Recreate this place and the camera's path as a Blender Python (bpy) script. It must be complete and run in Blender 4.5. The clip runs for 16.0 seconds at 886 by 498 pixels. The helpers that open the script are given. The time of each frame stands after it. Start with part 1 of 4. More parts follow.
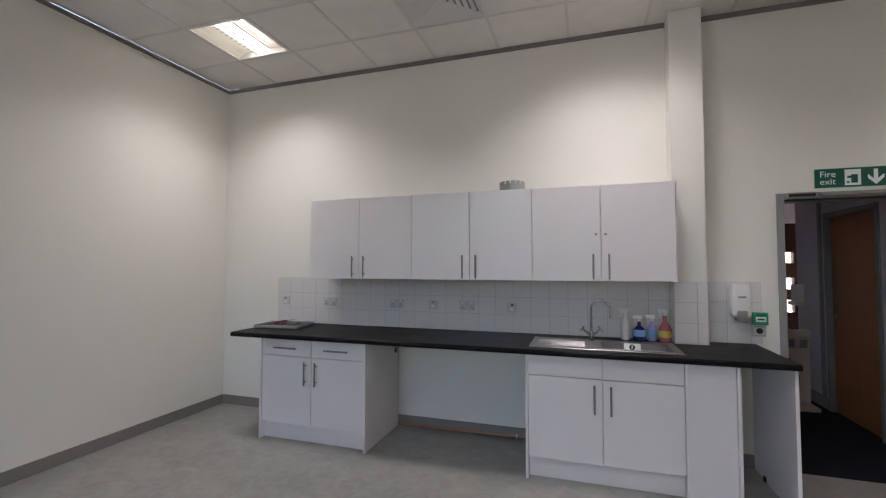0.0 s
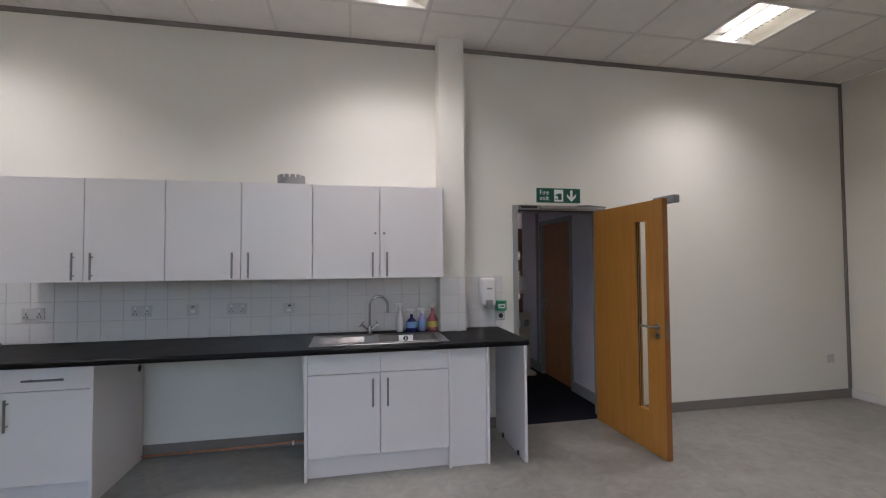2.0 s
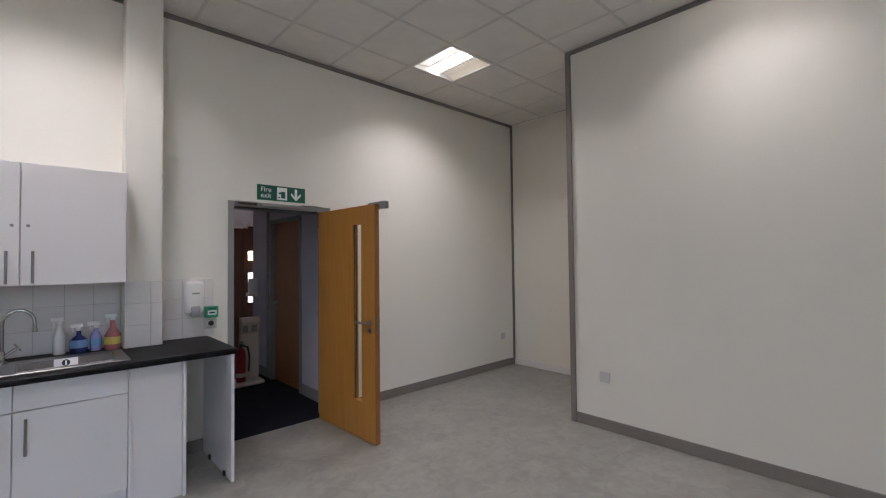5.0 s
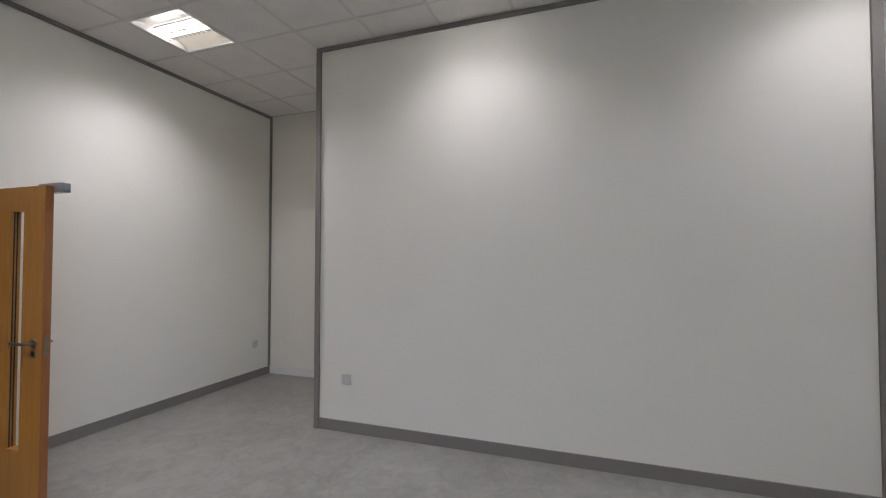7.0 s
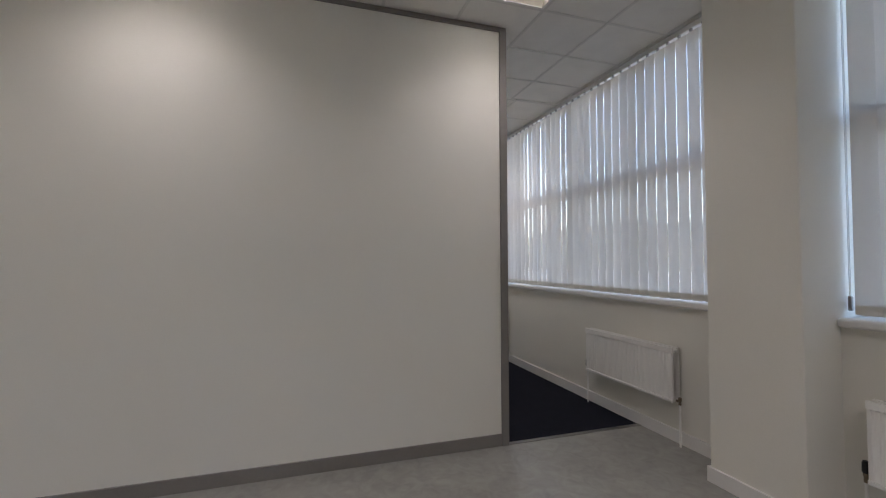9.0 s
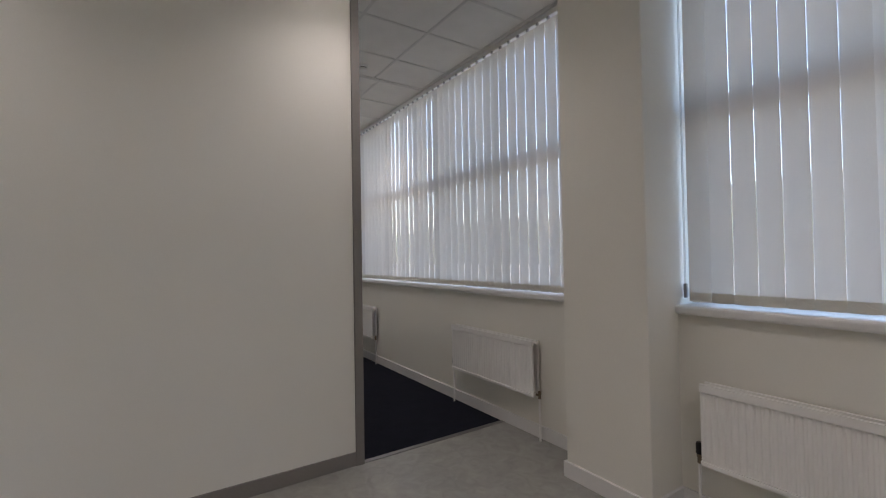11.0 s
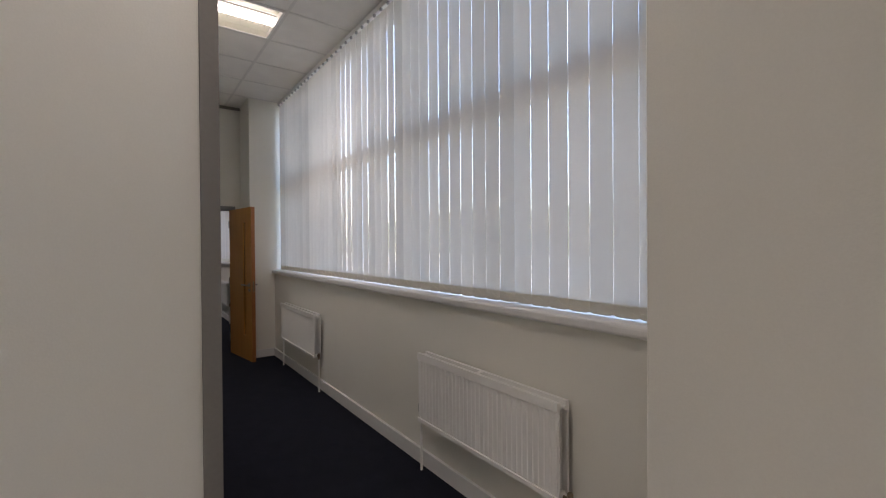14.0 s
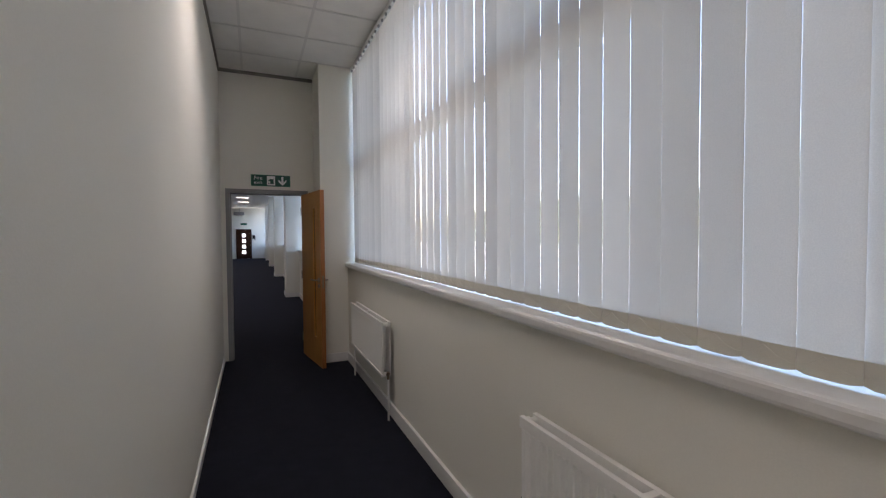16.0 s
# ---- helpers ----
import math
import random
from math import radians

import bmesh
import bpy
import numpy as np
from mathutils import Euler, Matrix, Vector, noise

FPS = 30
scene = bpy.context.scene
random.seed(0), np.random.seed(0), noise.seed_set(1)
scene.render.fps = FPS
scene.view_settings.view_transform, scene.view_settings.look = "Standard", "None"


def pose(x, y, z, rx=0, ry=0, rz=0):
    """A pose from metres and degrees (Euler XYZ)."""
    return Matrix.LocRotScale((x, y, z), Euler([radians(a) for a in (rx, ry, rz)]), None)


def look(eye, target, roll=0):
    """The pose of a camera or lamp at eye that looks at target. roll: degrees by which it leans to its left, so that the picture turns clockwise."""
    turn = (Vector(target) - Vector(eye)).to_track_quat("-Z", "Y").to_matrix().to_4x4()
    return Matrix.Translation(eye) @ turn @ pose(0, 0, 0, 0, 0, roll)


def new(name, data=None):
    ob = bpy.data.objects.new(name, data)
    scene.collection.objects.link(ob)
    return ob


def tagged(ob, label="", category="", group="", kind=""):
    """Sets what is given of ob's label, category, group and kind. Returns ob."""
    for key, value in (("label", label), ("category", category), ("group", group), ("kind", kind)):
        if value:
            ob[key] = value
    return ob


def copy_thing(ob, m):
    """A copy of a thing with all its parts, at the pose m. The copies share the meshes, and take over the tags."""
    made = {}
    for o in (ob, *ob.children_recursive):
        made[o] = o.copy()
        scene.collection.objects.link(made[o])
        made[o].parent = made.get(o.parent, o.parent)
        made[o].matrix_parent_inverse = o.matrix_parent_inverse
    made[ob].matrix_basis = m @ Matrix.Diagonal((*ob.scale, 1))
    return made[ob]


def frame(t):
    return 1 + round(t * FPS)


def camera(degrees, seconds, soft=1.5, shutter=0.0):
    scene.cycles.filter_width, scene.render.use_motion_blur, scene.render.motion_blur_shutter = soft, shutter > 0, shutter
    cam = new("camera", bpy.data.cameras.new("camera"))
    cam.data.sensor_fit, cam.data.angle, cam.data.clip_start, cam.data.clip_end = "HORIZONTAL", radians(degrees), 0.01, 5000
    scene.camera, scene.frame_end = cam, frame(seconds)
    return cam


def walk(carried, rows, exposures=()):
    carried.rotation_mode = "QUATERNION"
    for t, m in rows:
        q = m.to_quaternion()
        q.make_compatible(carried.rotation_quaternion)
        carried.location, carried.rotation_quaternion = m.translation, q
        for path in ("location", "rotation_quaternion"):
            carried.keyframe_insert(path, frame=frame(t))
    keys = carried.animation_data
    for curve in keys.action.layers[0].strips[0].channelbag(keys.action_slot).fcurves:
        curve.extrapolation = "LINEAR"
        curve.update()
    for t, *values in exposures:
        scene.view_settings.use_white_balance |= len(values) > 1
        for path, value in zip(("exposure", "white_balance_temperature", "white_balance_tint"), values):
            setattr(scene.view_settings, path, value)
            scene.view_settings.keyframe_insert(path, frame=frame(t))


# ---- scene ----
cam = camera(91.4, 16.0, soft=1.2)
PATH = [
    (0, (-0.066, 0.278, 1.483), (-0.682, 2.179, 1.562), -0.0),
    (0.5, (-0.096, 0.273, 1.487), (-0.472, 2.236, 1.56), -0.2),
    (1, (-0.116, 0.277, 1.496), (-0.219, 2.273, 1.558), -0.5),
    (1.5, (-0.124, 0.288, 1.501), (0.049, 2.279, 1.559), -0.3),
    (2, (-0.123, 0.294, 1.488), (0.273, 2.253, 1.551), -0.4),
    (2.5, (-0.107, 0.294, 1.495), (0.458, 2.212, 1.553), -0.4),
    (3, (-0.086, 0.293, 1.503), (0.649, 2.152, 1.555), -0.6),
    (5.5, (0.241, 0.137, 1.492), (1.742, 1.458, 1.542), -0.5),
    (6, (0.339, 0.065, 1.494), (1.972, 1.219, 1.539), -0.3),
    (6.5, (0.387, -0.007, 1.509), (2.159, 0.92, 1.553), -0.0),
    (7, (0.451, -0.053, 1.497), (2.336, 0.614, 1.55), 0.0),
    (7.5, (0.481, -0.044, 1.502), (2.46, 0.239, 1.559), -0.0),
    (8, (0.509, -0.039, 1.494), (2.508, -0.051, 1.554), -0.1),
    (8.5, (0.542, -0.051, 1.498), (2.51, -0.406, 1.553), -0.3),
    (9, (0.533, -0.103, 1.492), (2.436, -0.716, 1.55), -0.2),
    (9.5, (0.551, -0.13, 1.484), (2.38, -0.938, 1.543), -0.3),
    (10, (0.578, -0.221, 1.466), (2.353, -1.142, 1.518), -0.6),
    (12.5, (1.419, -0.953, 1.479), (2.992, -2.188, 1.504), -1.1),
    (13, (1.611, -1.132, 1.482), (3.2, -2.346, 1.498), -0.9),
    (13.5, (1.891, -1.283, 1.462), (3.495, -2.477, 1.474), -0.1),
    (14, (2.093, -1.442, 1.475), (3.711, -2.617, 1.459), -0.4),
    (14.5, (2.296, -1.649, 1.478), (3.97, -2.743, 1.45), -0.7),
    (15, (2.572, -1.769, 1.466), (4.274, -2.818, 1.425), -0.4),
    (15.5, (2.829, -1.882, 1.479), (4.558, -2.886, 1.418), -0.3),
    (16, (3.071, -2.022, 1.473), (4.902, -2.825, 1.411), -0.4),
]
walk(cam, [(t, look(e, g, r)) for t, e, g, r in PATH], exposures=[(0.0, 3.70, 6500, 16), (3.0, 3.72, 6450, 16), (5.5, 3.78, 6350, 16), (6.5, 3.93, 6150, 14), (7.0, 3.87, 6150, 15), (8.0, 3.58, 6400, 15), (8.5, 3.56, 6500, 15), (9.0, 3.40, 6600, 16), (10.0, 3.33, 6650, 16), (12.5, 3.42, 6950, 18), (14.0, 3.52, 7000, 18), (15.0, 3.57, 6850, 17), (16.0, 3.58, 6850, 17)])

# ---- light ----
world = bpy.data.worlds.new("sky")
scene.world = world
world.use_nodes = True
_n, _l = world.node_tree.nodes, world.node_tree.links
_sky = _n.new("ShaderNodeTexSky")
_sky.sky_type, _sky.sun_disc = "NISHITA", False
_sky.sun_elevation, _sky.sun_rotation = radians(38), radians(20)
_sky.dust_density, _sky.ozone_density = 4.0, 0.4
_hs = _n.new("ShaderNodeHueSaturation")
_hs.inputs["Saturation"].default_value = 1.08
_l.new(_sky.outputs[0], _hs.inputs["Color"])
_l.new(_hs.outputs[0], _n["Background"].inputs[0])
_n["Background"].inputs[1].default_value = 0.15
sun = new("sun", bpy.data.lights.new("sun", "SUN"))
sun.data.energy, sun.data.angle, sun.data.color = 2.0, radians(0.6), (1, 0.95, 0.88)
sun.matrix_world = look((0, 0, 0), (-0.27, -0.74, -0.62))
scene.view_settings.exposure = 0.0
LAMP_W = 1.22
LAMP_COL = (1.0, 0.955, 0.965)

# ---- plan ----
YK = 4.07            # kitchen wall
XW = -3.81           # west wall
XP = 3.77            # partition face
YP0, YP1 = -1.68, 2.325
XA = 5.15            # end of the alcove
XE = 8.76            # end wall of the passage
YW = -3.045          # window wall
ZC = 3.436           # ceiling
YG = -3.31           # glass
COLS = [2.21 + 6.0 * k for k in range(6)]
COLW, YCOL = 0.595, -2.735
XF = 35.4            # far wall of the open office
YF = 4.0

# ---- materials ----
def mat(name, col, rough=0.5, metal=0.0, var=0.06, scale=3.0, fine=60.0, bump=0.05, spec=0.5, stretch=None, ior=1.45):
    m = bpy.data.materials.new(name)
    m.use_nodes = True
    n, l = m.node_tree.nodes, m.node_tree.links
    p = n["Principled BSDF"]
    p.inputs["Roughness"].default_value, p.inputs["Metallic"].default_value = rough, metal
    p.inputs["Specular IOR Level"].default_value = spec
    tc = n.new("ShaderNodeTexCoord")
    mp = n.new("ShaderNodeMapping")
    l.new(tc.outputs["Object"], mp.inputs[0])
    if stretch:
        mp.inputs["Scale"].default_value = stretch
    a, b = n.new("ShaderNodeTexNoise"), n.new("ShaderNodeTexNoise")
    a.inputs["Scale"].default_value, b.inputs["Scale"].default_value = scale, fine
    a.inputs["Detail"].default_value, b.inputs["Detail"].default_value = 5, 3
    for t in (a, b):
        l.new(mp.outputs[0], t.inputs[0])
    mix = n.new("ShaderNodeMath")
    mix.operation = "ADD"
    l.new(a.outputs[0], mix.inputs[0]), l.new(b.outputs[0], mix.inputs[1])
    r = n.new("ShaderNodeMapRange")
    r.inputs[1].default_value, r.inputs[2].default_value = 0.6, 1.4
    r.inputs[3].default_value, r.inputs[4].default_value = 1 - var, 1 + var
    l.new(mix.outputs[0], r.inputs[0])
    sc = n.new("ShaderNodeVectorMath")
    sc.operation = "SCALE"
    sc.inputs[0].default_value = col
    l.new(r.outputs[0], sc.inputs["Scale"])
    l.new(sc.outputs[0], p.inputs["Base Color"])
    rr = n.new("ShaderNodeMapRange")
    rr.inputs[3].default_value, rr.inputs[4].default_value = max(0.02, rough - 0.06), min(1, rough + 0.06)
    l.new(a.outputs[0], rr.inputs[0])
    l.new(rr.outputs[0], p.inputs["Roughness"])
    if bump:
        bp = n.new("ShaderNodeBump")
        bp.inputs["Strength"].default_value, bp.inputs["Distance"].default_value = bump, 0.01
        l.new(b.outputs[0], bp.inputs["Height"])
        l.new(bp.outputs[0], p.inputs["Normal"])
    return m


def glow(name, col, strength):
    m = mat(name, (0.8, 0.8, 0.8))
    p = m.node_tree.nodes["Principled BSDF"]
    p.inputs["Emission Color"].default_value, p.inputs["Emission Strength"].default_value = (*col, 1), strength
    return m


def wood(name, c1, c2, rough=0.35):
    m = mat(name, c1, rough, var=0.05)
    n, l = m.node_tree.nodes, m.node_tree.links
    p = n["Principled BSDF"]
    tc, mp = n.new("ShaderNodeTexCoord"), n.new("ShaderNodeMapping")
    mp.inputs["Scale"].default_value = (14, 14, 0.9)
    l.new(tc.outputs["Object"], mp.inputs[0])
    t = n.new("ShaderNodeTexNoise")
    t.inputs["Scale"].default_value, t.inputs["Detail"].default_value, t.inputs["Distortion"].default_value = 2.2, 8, 0.6
    l.new(mp.outputs[0], t.inputs[0])
    cr = n.new("ShaderNodeValToRGB")
    cr.color_ramp.elements[0].position, cr.color_ramp.elements[1].position = 0.3, 0.72
    cr.color_ramp.elements[0].color, cr.color_ramp.elements[1].color = (*c1, 1), (*c2, 1)
    l.new(t.outputs[0], cr.inputs[0])
    l.new(cr.outputs[0], p.inputs["Base Color"])
    return m


PAINT = mat("wall_paint", (0.79, 0.77, 0.70), 0.55, var=0.025, scale=1.2, fine=160, bump=0.06, spec=0.3)
PAINT_LILAC = mat("lobby_paint", (0.62, 0.59, 0.65), 0.6, var=0.03, scale=1.5, fine=160)
TRIM = mat("grey_trim", (0.225, 0.208, 0.192), 0.7, var=0.05, spec=0.3)
METAL_GREY = mat("grey_metal_paint", (0.26, 0.26, 0.26), 0.4, var=0.04)
SKIRT = mat("white_gloss", (0.76, 0.75, 0.73), 0.3, var=0.03)
CEIL = mat("mineral_tile", (0.78, 0.76, 0.725), 0.9, var=0.07, scale=5, fine=220, bump=0.25, spec=0.1)
TBAR = mat("ceiling_bar", (0.66, 0.64, 0.61), 0.5, var=0.03)
CARCASS = mat("white_melamine", (0.765, 0.733, 0.73), 0.32, var=0.02, scale=2, fine=300, bump=0.01)
WORKTOP = mat("black_laminate", (0.008, 0.008, 0.009), 0.4, var=0.3, scale=6, fine=90, bump=0.02, spec=0.06)
TILE = mat("white_tile", (0.72, 0.695, 0.675), 0.15, var=0.03, scale=4, fine=30, bump=0.02)
GROUT = mat("grout", (0.45, 0.44, 0.42), 0.8)
STEEL = mat("brushed_steel", (0.33, 0.32, 0.31), 0.34, 1.0, var=0.06, scale=20, fine=200)
# the sink's steel again, darkened to paint in the shade inside the bowl
STEEL_SHADED = mat("shaded_bowl_steel", (0.20, 0.195, 0.19), 0.3, 1.0, var=0.08, scale=20, fine=200)
CHROME = mat("chrome", (0.5, 0.5, 0.5), 0.1, 1.0, var=0.02)
STEEL_DARK = mat("satin_handle", (0.27, 0.265, 0.265), 0.35, 1.0, var=0.05)
PLASTIC = mat("white_plastic", (0.78, 0.77, 0.74), 0.35, var=0.02)
PLATE = mat("plate_plastic", (0.56, 0.55, 0.54), 0.4, var=0.03)
PLASTIC_GREY = mat("grey_plastic", (0.30, 0.30, 0.30), 0.45, var=0.08)
BLACK = mat("black_plastic", (0.012, 0.012, 0.012), 0.45)
GREEN = mat("sign_green", (0.0, 0.085, 0.055), 0.35, var=0.03)
MINT = mat("sign_mint", (0.02, 0.32, 0.16), 0.35, var=0.05)
WHITE = mat("sign_white", (0.82, 0.84, 0.82), 0.4, var=0.02)
OAK = wood("oak_veneer", (0.44, 0.19, 0.036), (0.52, 0.24, 0.055))
OAK2 = wood("oak_veneer_dull", (0.29, 0.100, 0.026), (0.36, 0.140, 0.042), 0.45)
MAHOG = wood("dark_red_wood", (0.030, 0.009, 0.004), (0.050, 0.016, 0.007), 0.55)
MAHOG.node_tree.nodes["Principled BSDF"].inputs["Specular IOR Level"].default_value = 0.15
COPPER = mat("copper", (0.55, 0.22, 0.12), 0.3, 1.0, var=0.15)
BRASS = mat("tarnished_brass", (0.25, 0.2, 0.14), 0.35, 1.0, var=0.2)
RED = mat("red_paint", (0.30, 0.012, 0.012), 0.3)
CREAM = mat("reflector", (0.82, 0.78, 0.66), 0.25, var=0.02)
RAD = mat("radiator_enamel", (0.87, 0.86, 0.825), 0.3, var=0.02)
TUBE = glow("lamp_tube", (1.0, 0.95, 0.90), 1.1)
BLUE = mat("blue_detergent", (0.025, 0.035, 0.16), 0.15)
LILAC = mat("lilac_bottle", (0.34, 0.33, 0.62), 0.2)
SKYBLUE = mat("pale_blue_bottle", (0.2, 0.36, 0.62), 0.2)
PINK = mat("pink_bottle", (0.42, 0.14, 0.15), 0.25)
YELLOW = mat("yellow_label", (0.60, 0.44, 0.10), 0.4)
CREAM_STAND = mat("stand_plastic", (0.72, 0.62, 0.52), 0.4)

# mottled sheet vinyl
VINYL = mat("sheet_vinyl", (0.285, 0.281, 0.256), 0.36, var=0.24, scale=2.0, fine=9, bump=0.02)
_n, _l = VINYL.node_tree.nodes, VINYL.node_tree.links
for q in _n:
    if q.type == "TEX_NOISE" and q.inputs["Scale"].default_value < 10:
        q.inputs["Distortion"].default_value, q.inputs["Detail"].default_value = 1.4, 9
CARPET = mat("carpet", (0.016, 0.018, 0.028), 0.95, var=0.35, scale=8, fine=420, bump=0.9, spec=0.1)
GROUND = mat("asphalt", (0.12, 0.12, 0.12), 0.9, var=0.2)

GLASS = bpy.data.materials.new("glass")
GLASS.use_nodes = True
_p = GLASS.node_tree.nodes["Principled BSDF"]
_p.inputs["Transmission Weight"].default_value, _p.inputs["Roughness"].default_value, _p.inputs["IOR"].default_value = 1.0, 0.0, 1.1
_p.inputs["Base Color"].default_value = (0.95, 0.98, 0.97, 1)

# woven blind cloth: part of the light comes through
SLAT = bpy.data.materials.new("blind_cloth")
SLAT.use_nodes = True
_n, _l = SLAT.node_tree.nodes, SLAT.node_tree.links
_n.remove(_n["Principled BSDF"])
_tc, _w = _n.new("ShaderNodeTexCoord"), _n.new("ShaderNodeTexNoise")
_w.inputs["Scale"].default_value = 350
_l.new(_tc.outputs["Object"], _w.inputs[0])
_r = _n.new("ShaderNodeMapRange")
_r.inputs[3].default_value, _r.inputs[4].default_value = 0.9, 1.1
_l.new(_w.outputs[0], _r.inputs[0])
_oi, _r2, _mm = _n.new("ShaderNodeObjectInfo"), _n.new("ShaderNodeMapRange"), _n.new("ShaderNodeMath")
_r2.inputs[3].default_value, _r2.inputs[4].default_value = 0.91, 1.07
_l.new(_oi.outputs["Random"], _r2.inputs[0])
_mm.operation = "MULTIPLY"
_l.new(_r.outputs[0], _mm.inputs[0]), _l.new(_r2.outputs[0], _mm.inputs[1])
_d, _t, _mx = _n.new("ShaderNodeBsdfDiffuse"), _n.new("ShaderNodeBsdfTranslucent"), _n.new("ShaderNodeMixShader")
for _s, _c in ((_d, (0.72, 0.71, 0.68)), (_t, (0.75, 0.635, 0.54))):
    _v = _n.new("ShaderNodeVectorMath")
    _v.operation = "SCALE"
    _v.inputs[0].default_value = _c
    _l.new(_mm.outputs[0], _v.inputs["Scale"])
    _l.new(_v.outputs[0], _s.inputs[0])
_mx.inputs[0].default_value = 0.25
_l.new(_d.outputs[0], _mx.inputs[1]), _l.new(_t.outputs[0], _mx.inputs[2])
_l.new(_mx.outputs[0], _n["Material Output"].inputs[0])
HEM = mat("blind_hem", (0.64, 0.61, 0.53), 0.8, var=0.05, fine=300)


# ---- mesh tools ----
def box(bm, a, b):
    vs = [bm.verts.new((x, y, z)) for z in (a[2], b[2]) for y in (a[1], b[1]) for x in (a[0], b[0])]
    for f in ((0, 2, 3, 1), (4, 5, 7, 6), (0, 1, 5, 4), (1, 3, 7, 5), (3, 2, 6, 7), (2, 0, 4, 6)):
        bm.faces.new([vs[i] for i in f])
    return bm


def B(*boxes, bevel=0.0, seg=1):
    bm = bmesh.new()
    for a, b in boxes:
        box(bm, [min(p) for p in zip(a, b)], [max(p) for p in zip(a, b)])
    bm.normal_update()
    if bevel:
        bmesh.ops.bevel(bm, geom=bm.edges[:], offset=bevel, segments=seg, affect="EDGES", profile=0.5)
    return bm


def lathe(profile, seg=20, at=(0, 0, 0)):
    """Round body from (radius, height) pairs."""
    bm = bmesh.new()
    rings = []
    for r, z in profile:
        rings.append([bm.verts.new((at[0] + r * math.cos(2 * math.pi * i / seg), at[1] + r * math.sin(2 * math.pi * i / seg), at[2] + z)) for i in range(seg)])
    for p, q in zip(rings, rings[1:]):
        for i in range(seg):
            bm.faces.new((p[i], p[(i + 1) % seg], q[(i + 1) % seg], q[i]))
    bm.faces.new(rings[0][::-1]), bm.faces.new(rings[-1])
    return bm


def rod(points, r, seg=10, bm=None):
    """A round bar along a line of points."""
    bm = bm or bmesh.new()
    pts = [Vector(p) for p in points]
    rings = []
    side = None
    for i, p in enumerate(pts):
        d = (pts[min(i + 1, len(pts) - 1)] - pts[max(i - 1, 0)]).normalized()
        side = (d.orthogonal() if side is None else side - d * side.dot(d)).normalized()
        up = d.cross(side)
        rings.append([bm.verts.new(p + r * (math.cos(2 * math.pi * k / seg) * side + math.sin(2 * math.pi * k / seg) * up)) for k in range(seg)])
    for p, q in zip(rings, rings[1:]):
        for i in range(seg):
            bm.faces.new((p[i], p[(i + 1) % seg], q[(i + 1) % seg], q[i]))
    bm.faces.new(rings[0][::-1]), bm.faces.new(rings[-1])
    return bm


def mesh(name, bm, material, smooth=False):
    bmesh.ops.recalc_face_normals(bm, faces=bm.faces[:])
    me = bpy.data.meshes.new(name)
    bm.to_mesh(me)
    bm.free()
    me.materials.append(material)
    if smooth:
        for p in me.polygons:
            p.use_smooth = True
        me.set_sharp_from_angle(angle=radians(40))
    return me


def part(name, bm, material, parent, label="", smooth=False):
    ob = new(name, mesh(name, bm, material, smooth))
    ob.parent = parent
    return tagged(ob, label)


def thing(name, label, category, at=(0, 0, 0), rz=0.0, group="", kind=""):
    ob = new(name)
    ob.empty_display_size = 0.1
    ob.matrix_basis = pose(*at, 0, 0, rz)
    return tagged(ob, label, category, group, kind)


def structure(name, bm, material, label, category):
    return tagged(new(name, mesh(name, bm, material)), label, category, kind="structure")


def text(body, size, material, parent, m):
    cu = bpy.data.curves.new("lettering", "FONT")
    cu.body, cu.size, cu.extrude, cu.space_line = body, size, 0.0006, 0.85
    cu.materials.append(material)
    ob = new("lettering", cu)
    ob.parent = parent
    ob.matrix_basis = m
    return ob


# ---- setting: ground, floors ----
structure("ground", B(((-60, -120, -0.6), (120, 120, -0.4))), GROUND, "grey tarmac ground outside the building", "ground")
# added dark slabs, never seen themselves: they dim the slits between slats low down
structure("backdrop", B(((-80, -64, -0.6), (140, -62, 8.2)), ((-10, -66, 8.2), (40, -64.5, 10.5)), ((70, -66, 8.2), (110, -64.5, 9.6))), mat("dark_backdrop", (0.05, 0.06, 0.045), 0.9, var=0.4, scale=0.4, fine=3),
          "plain dark slabs far outside, added to darken the low blind gaps", "backdrop")
structure("floor_vinyl", B(((XW - 0.1, YW - 0.1, -0.3), (XP + 0.01, YK, 0)), ((XP + 0.01, YP1 - 0.1, -0.3), (XA + 0.1, YK, 0))), VINYL,
          "mottled pale grey sheet vinyl floor", "floor")
structure("floor_carpet", B(((XP + 0.012, YW - 0.1, -0.3), (XE + 0.1, YP0 + 0.06, -0.002)), ((XE + 0.1, YW - 0.1, -0.3), (XF + 0.1, YF + 0.1, -0.002))), CARPET,
          "dark navy carpet of the passage and open office", "floor")
structure("floor_lobby", B(((0.9, YK + 0.003, -0.3), (3.7, 8.3, 0.002))), CARPET, "dark navy carpet tiles in the lobby", "floor")
structure("threshold_strip", B(((XP - 0.012, YW + 0.02, 0), (XP + 0.03, YP0, 0.004))), STEEL, "thin metal strip between vinyl and carpet", "trim")

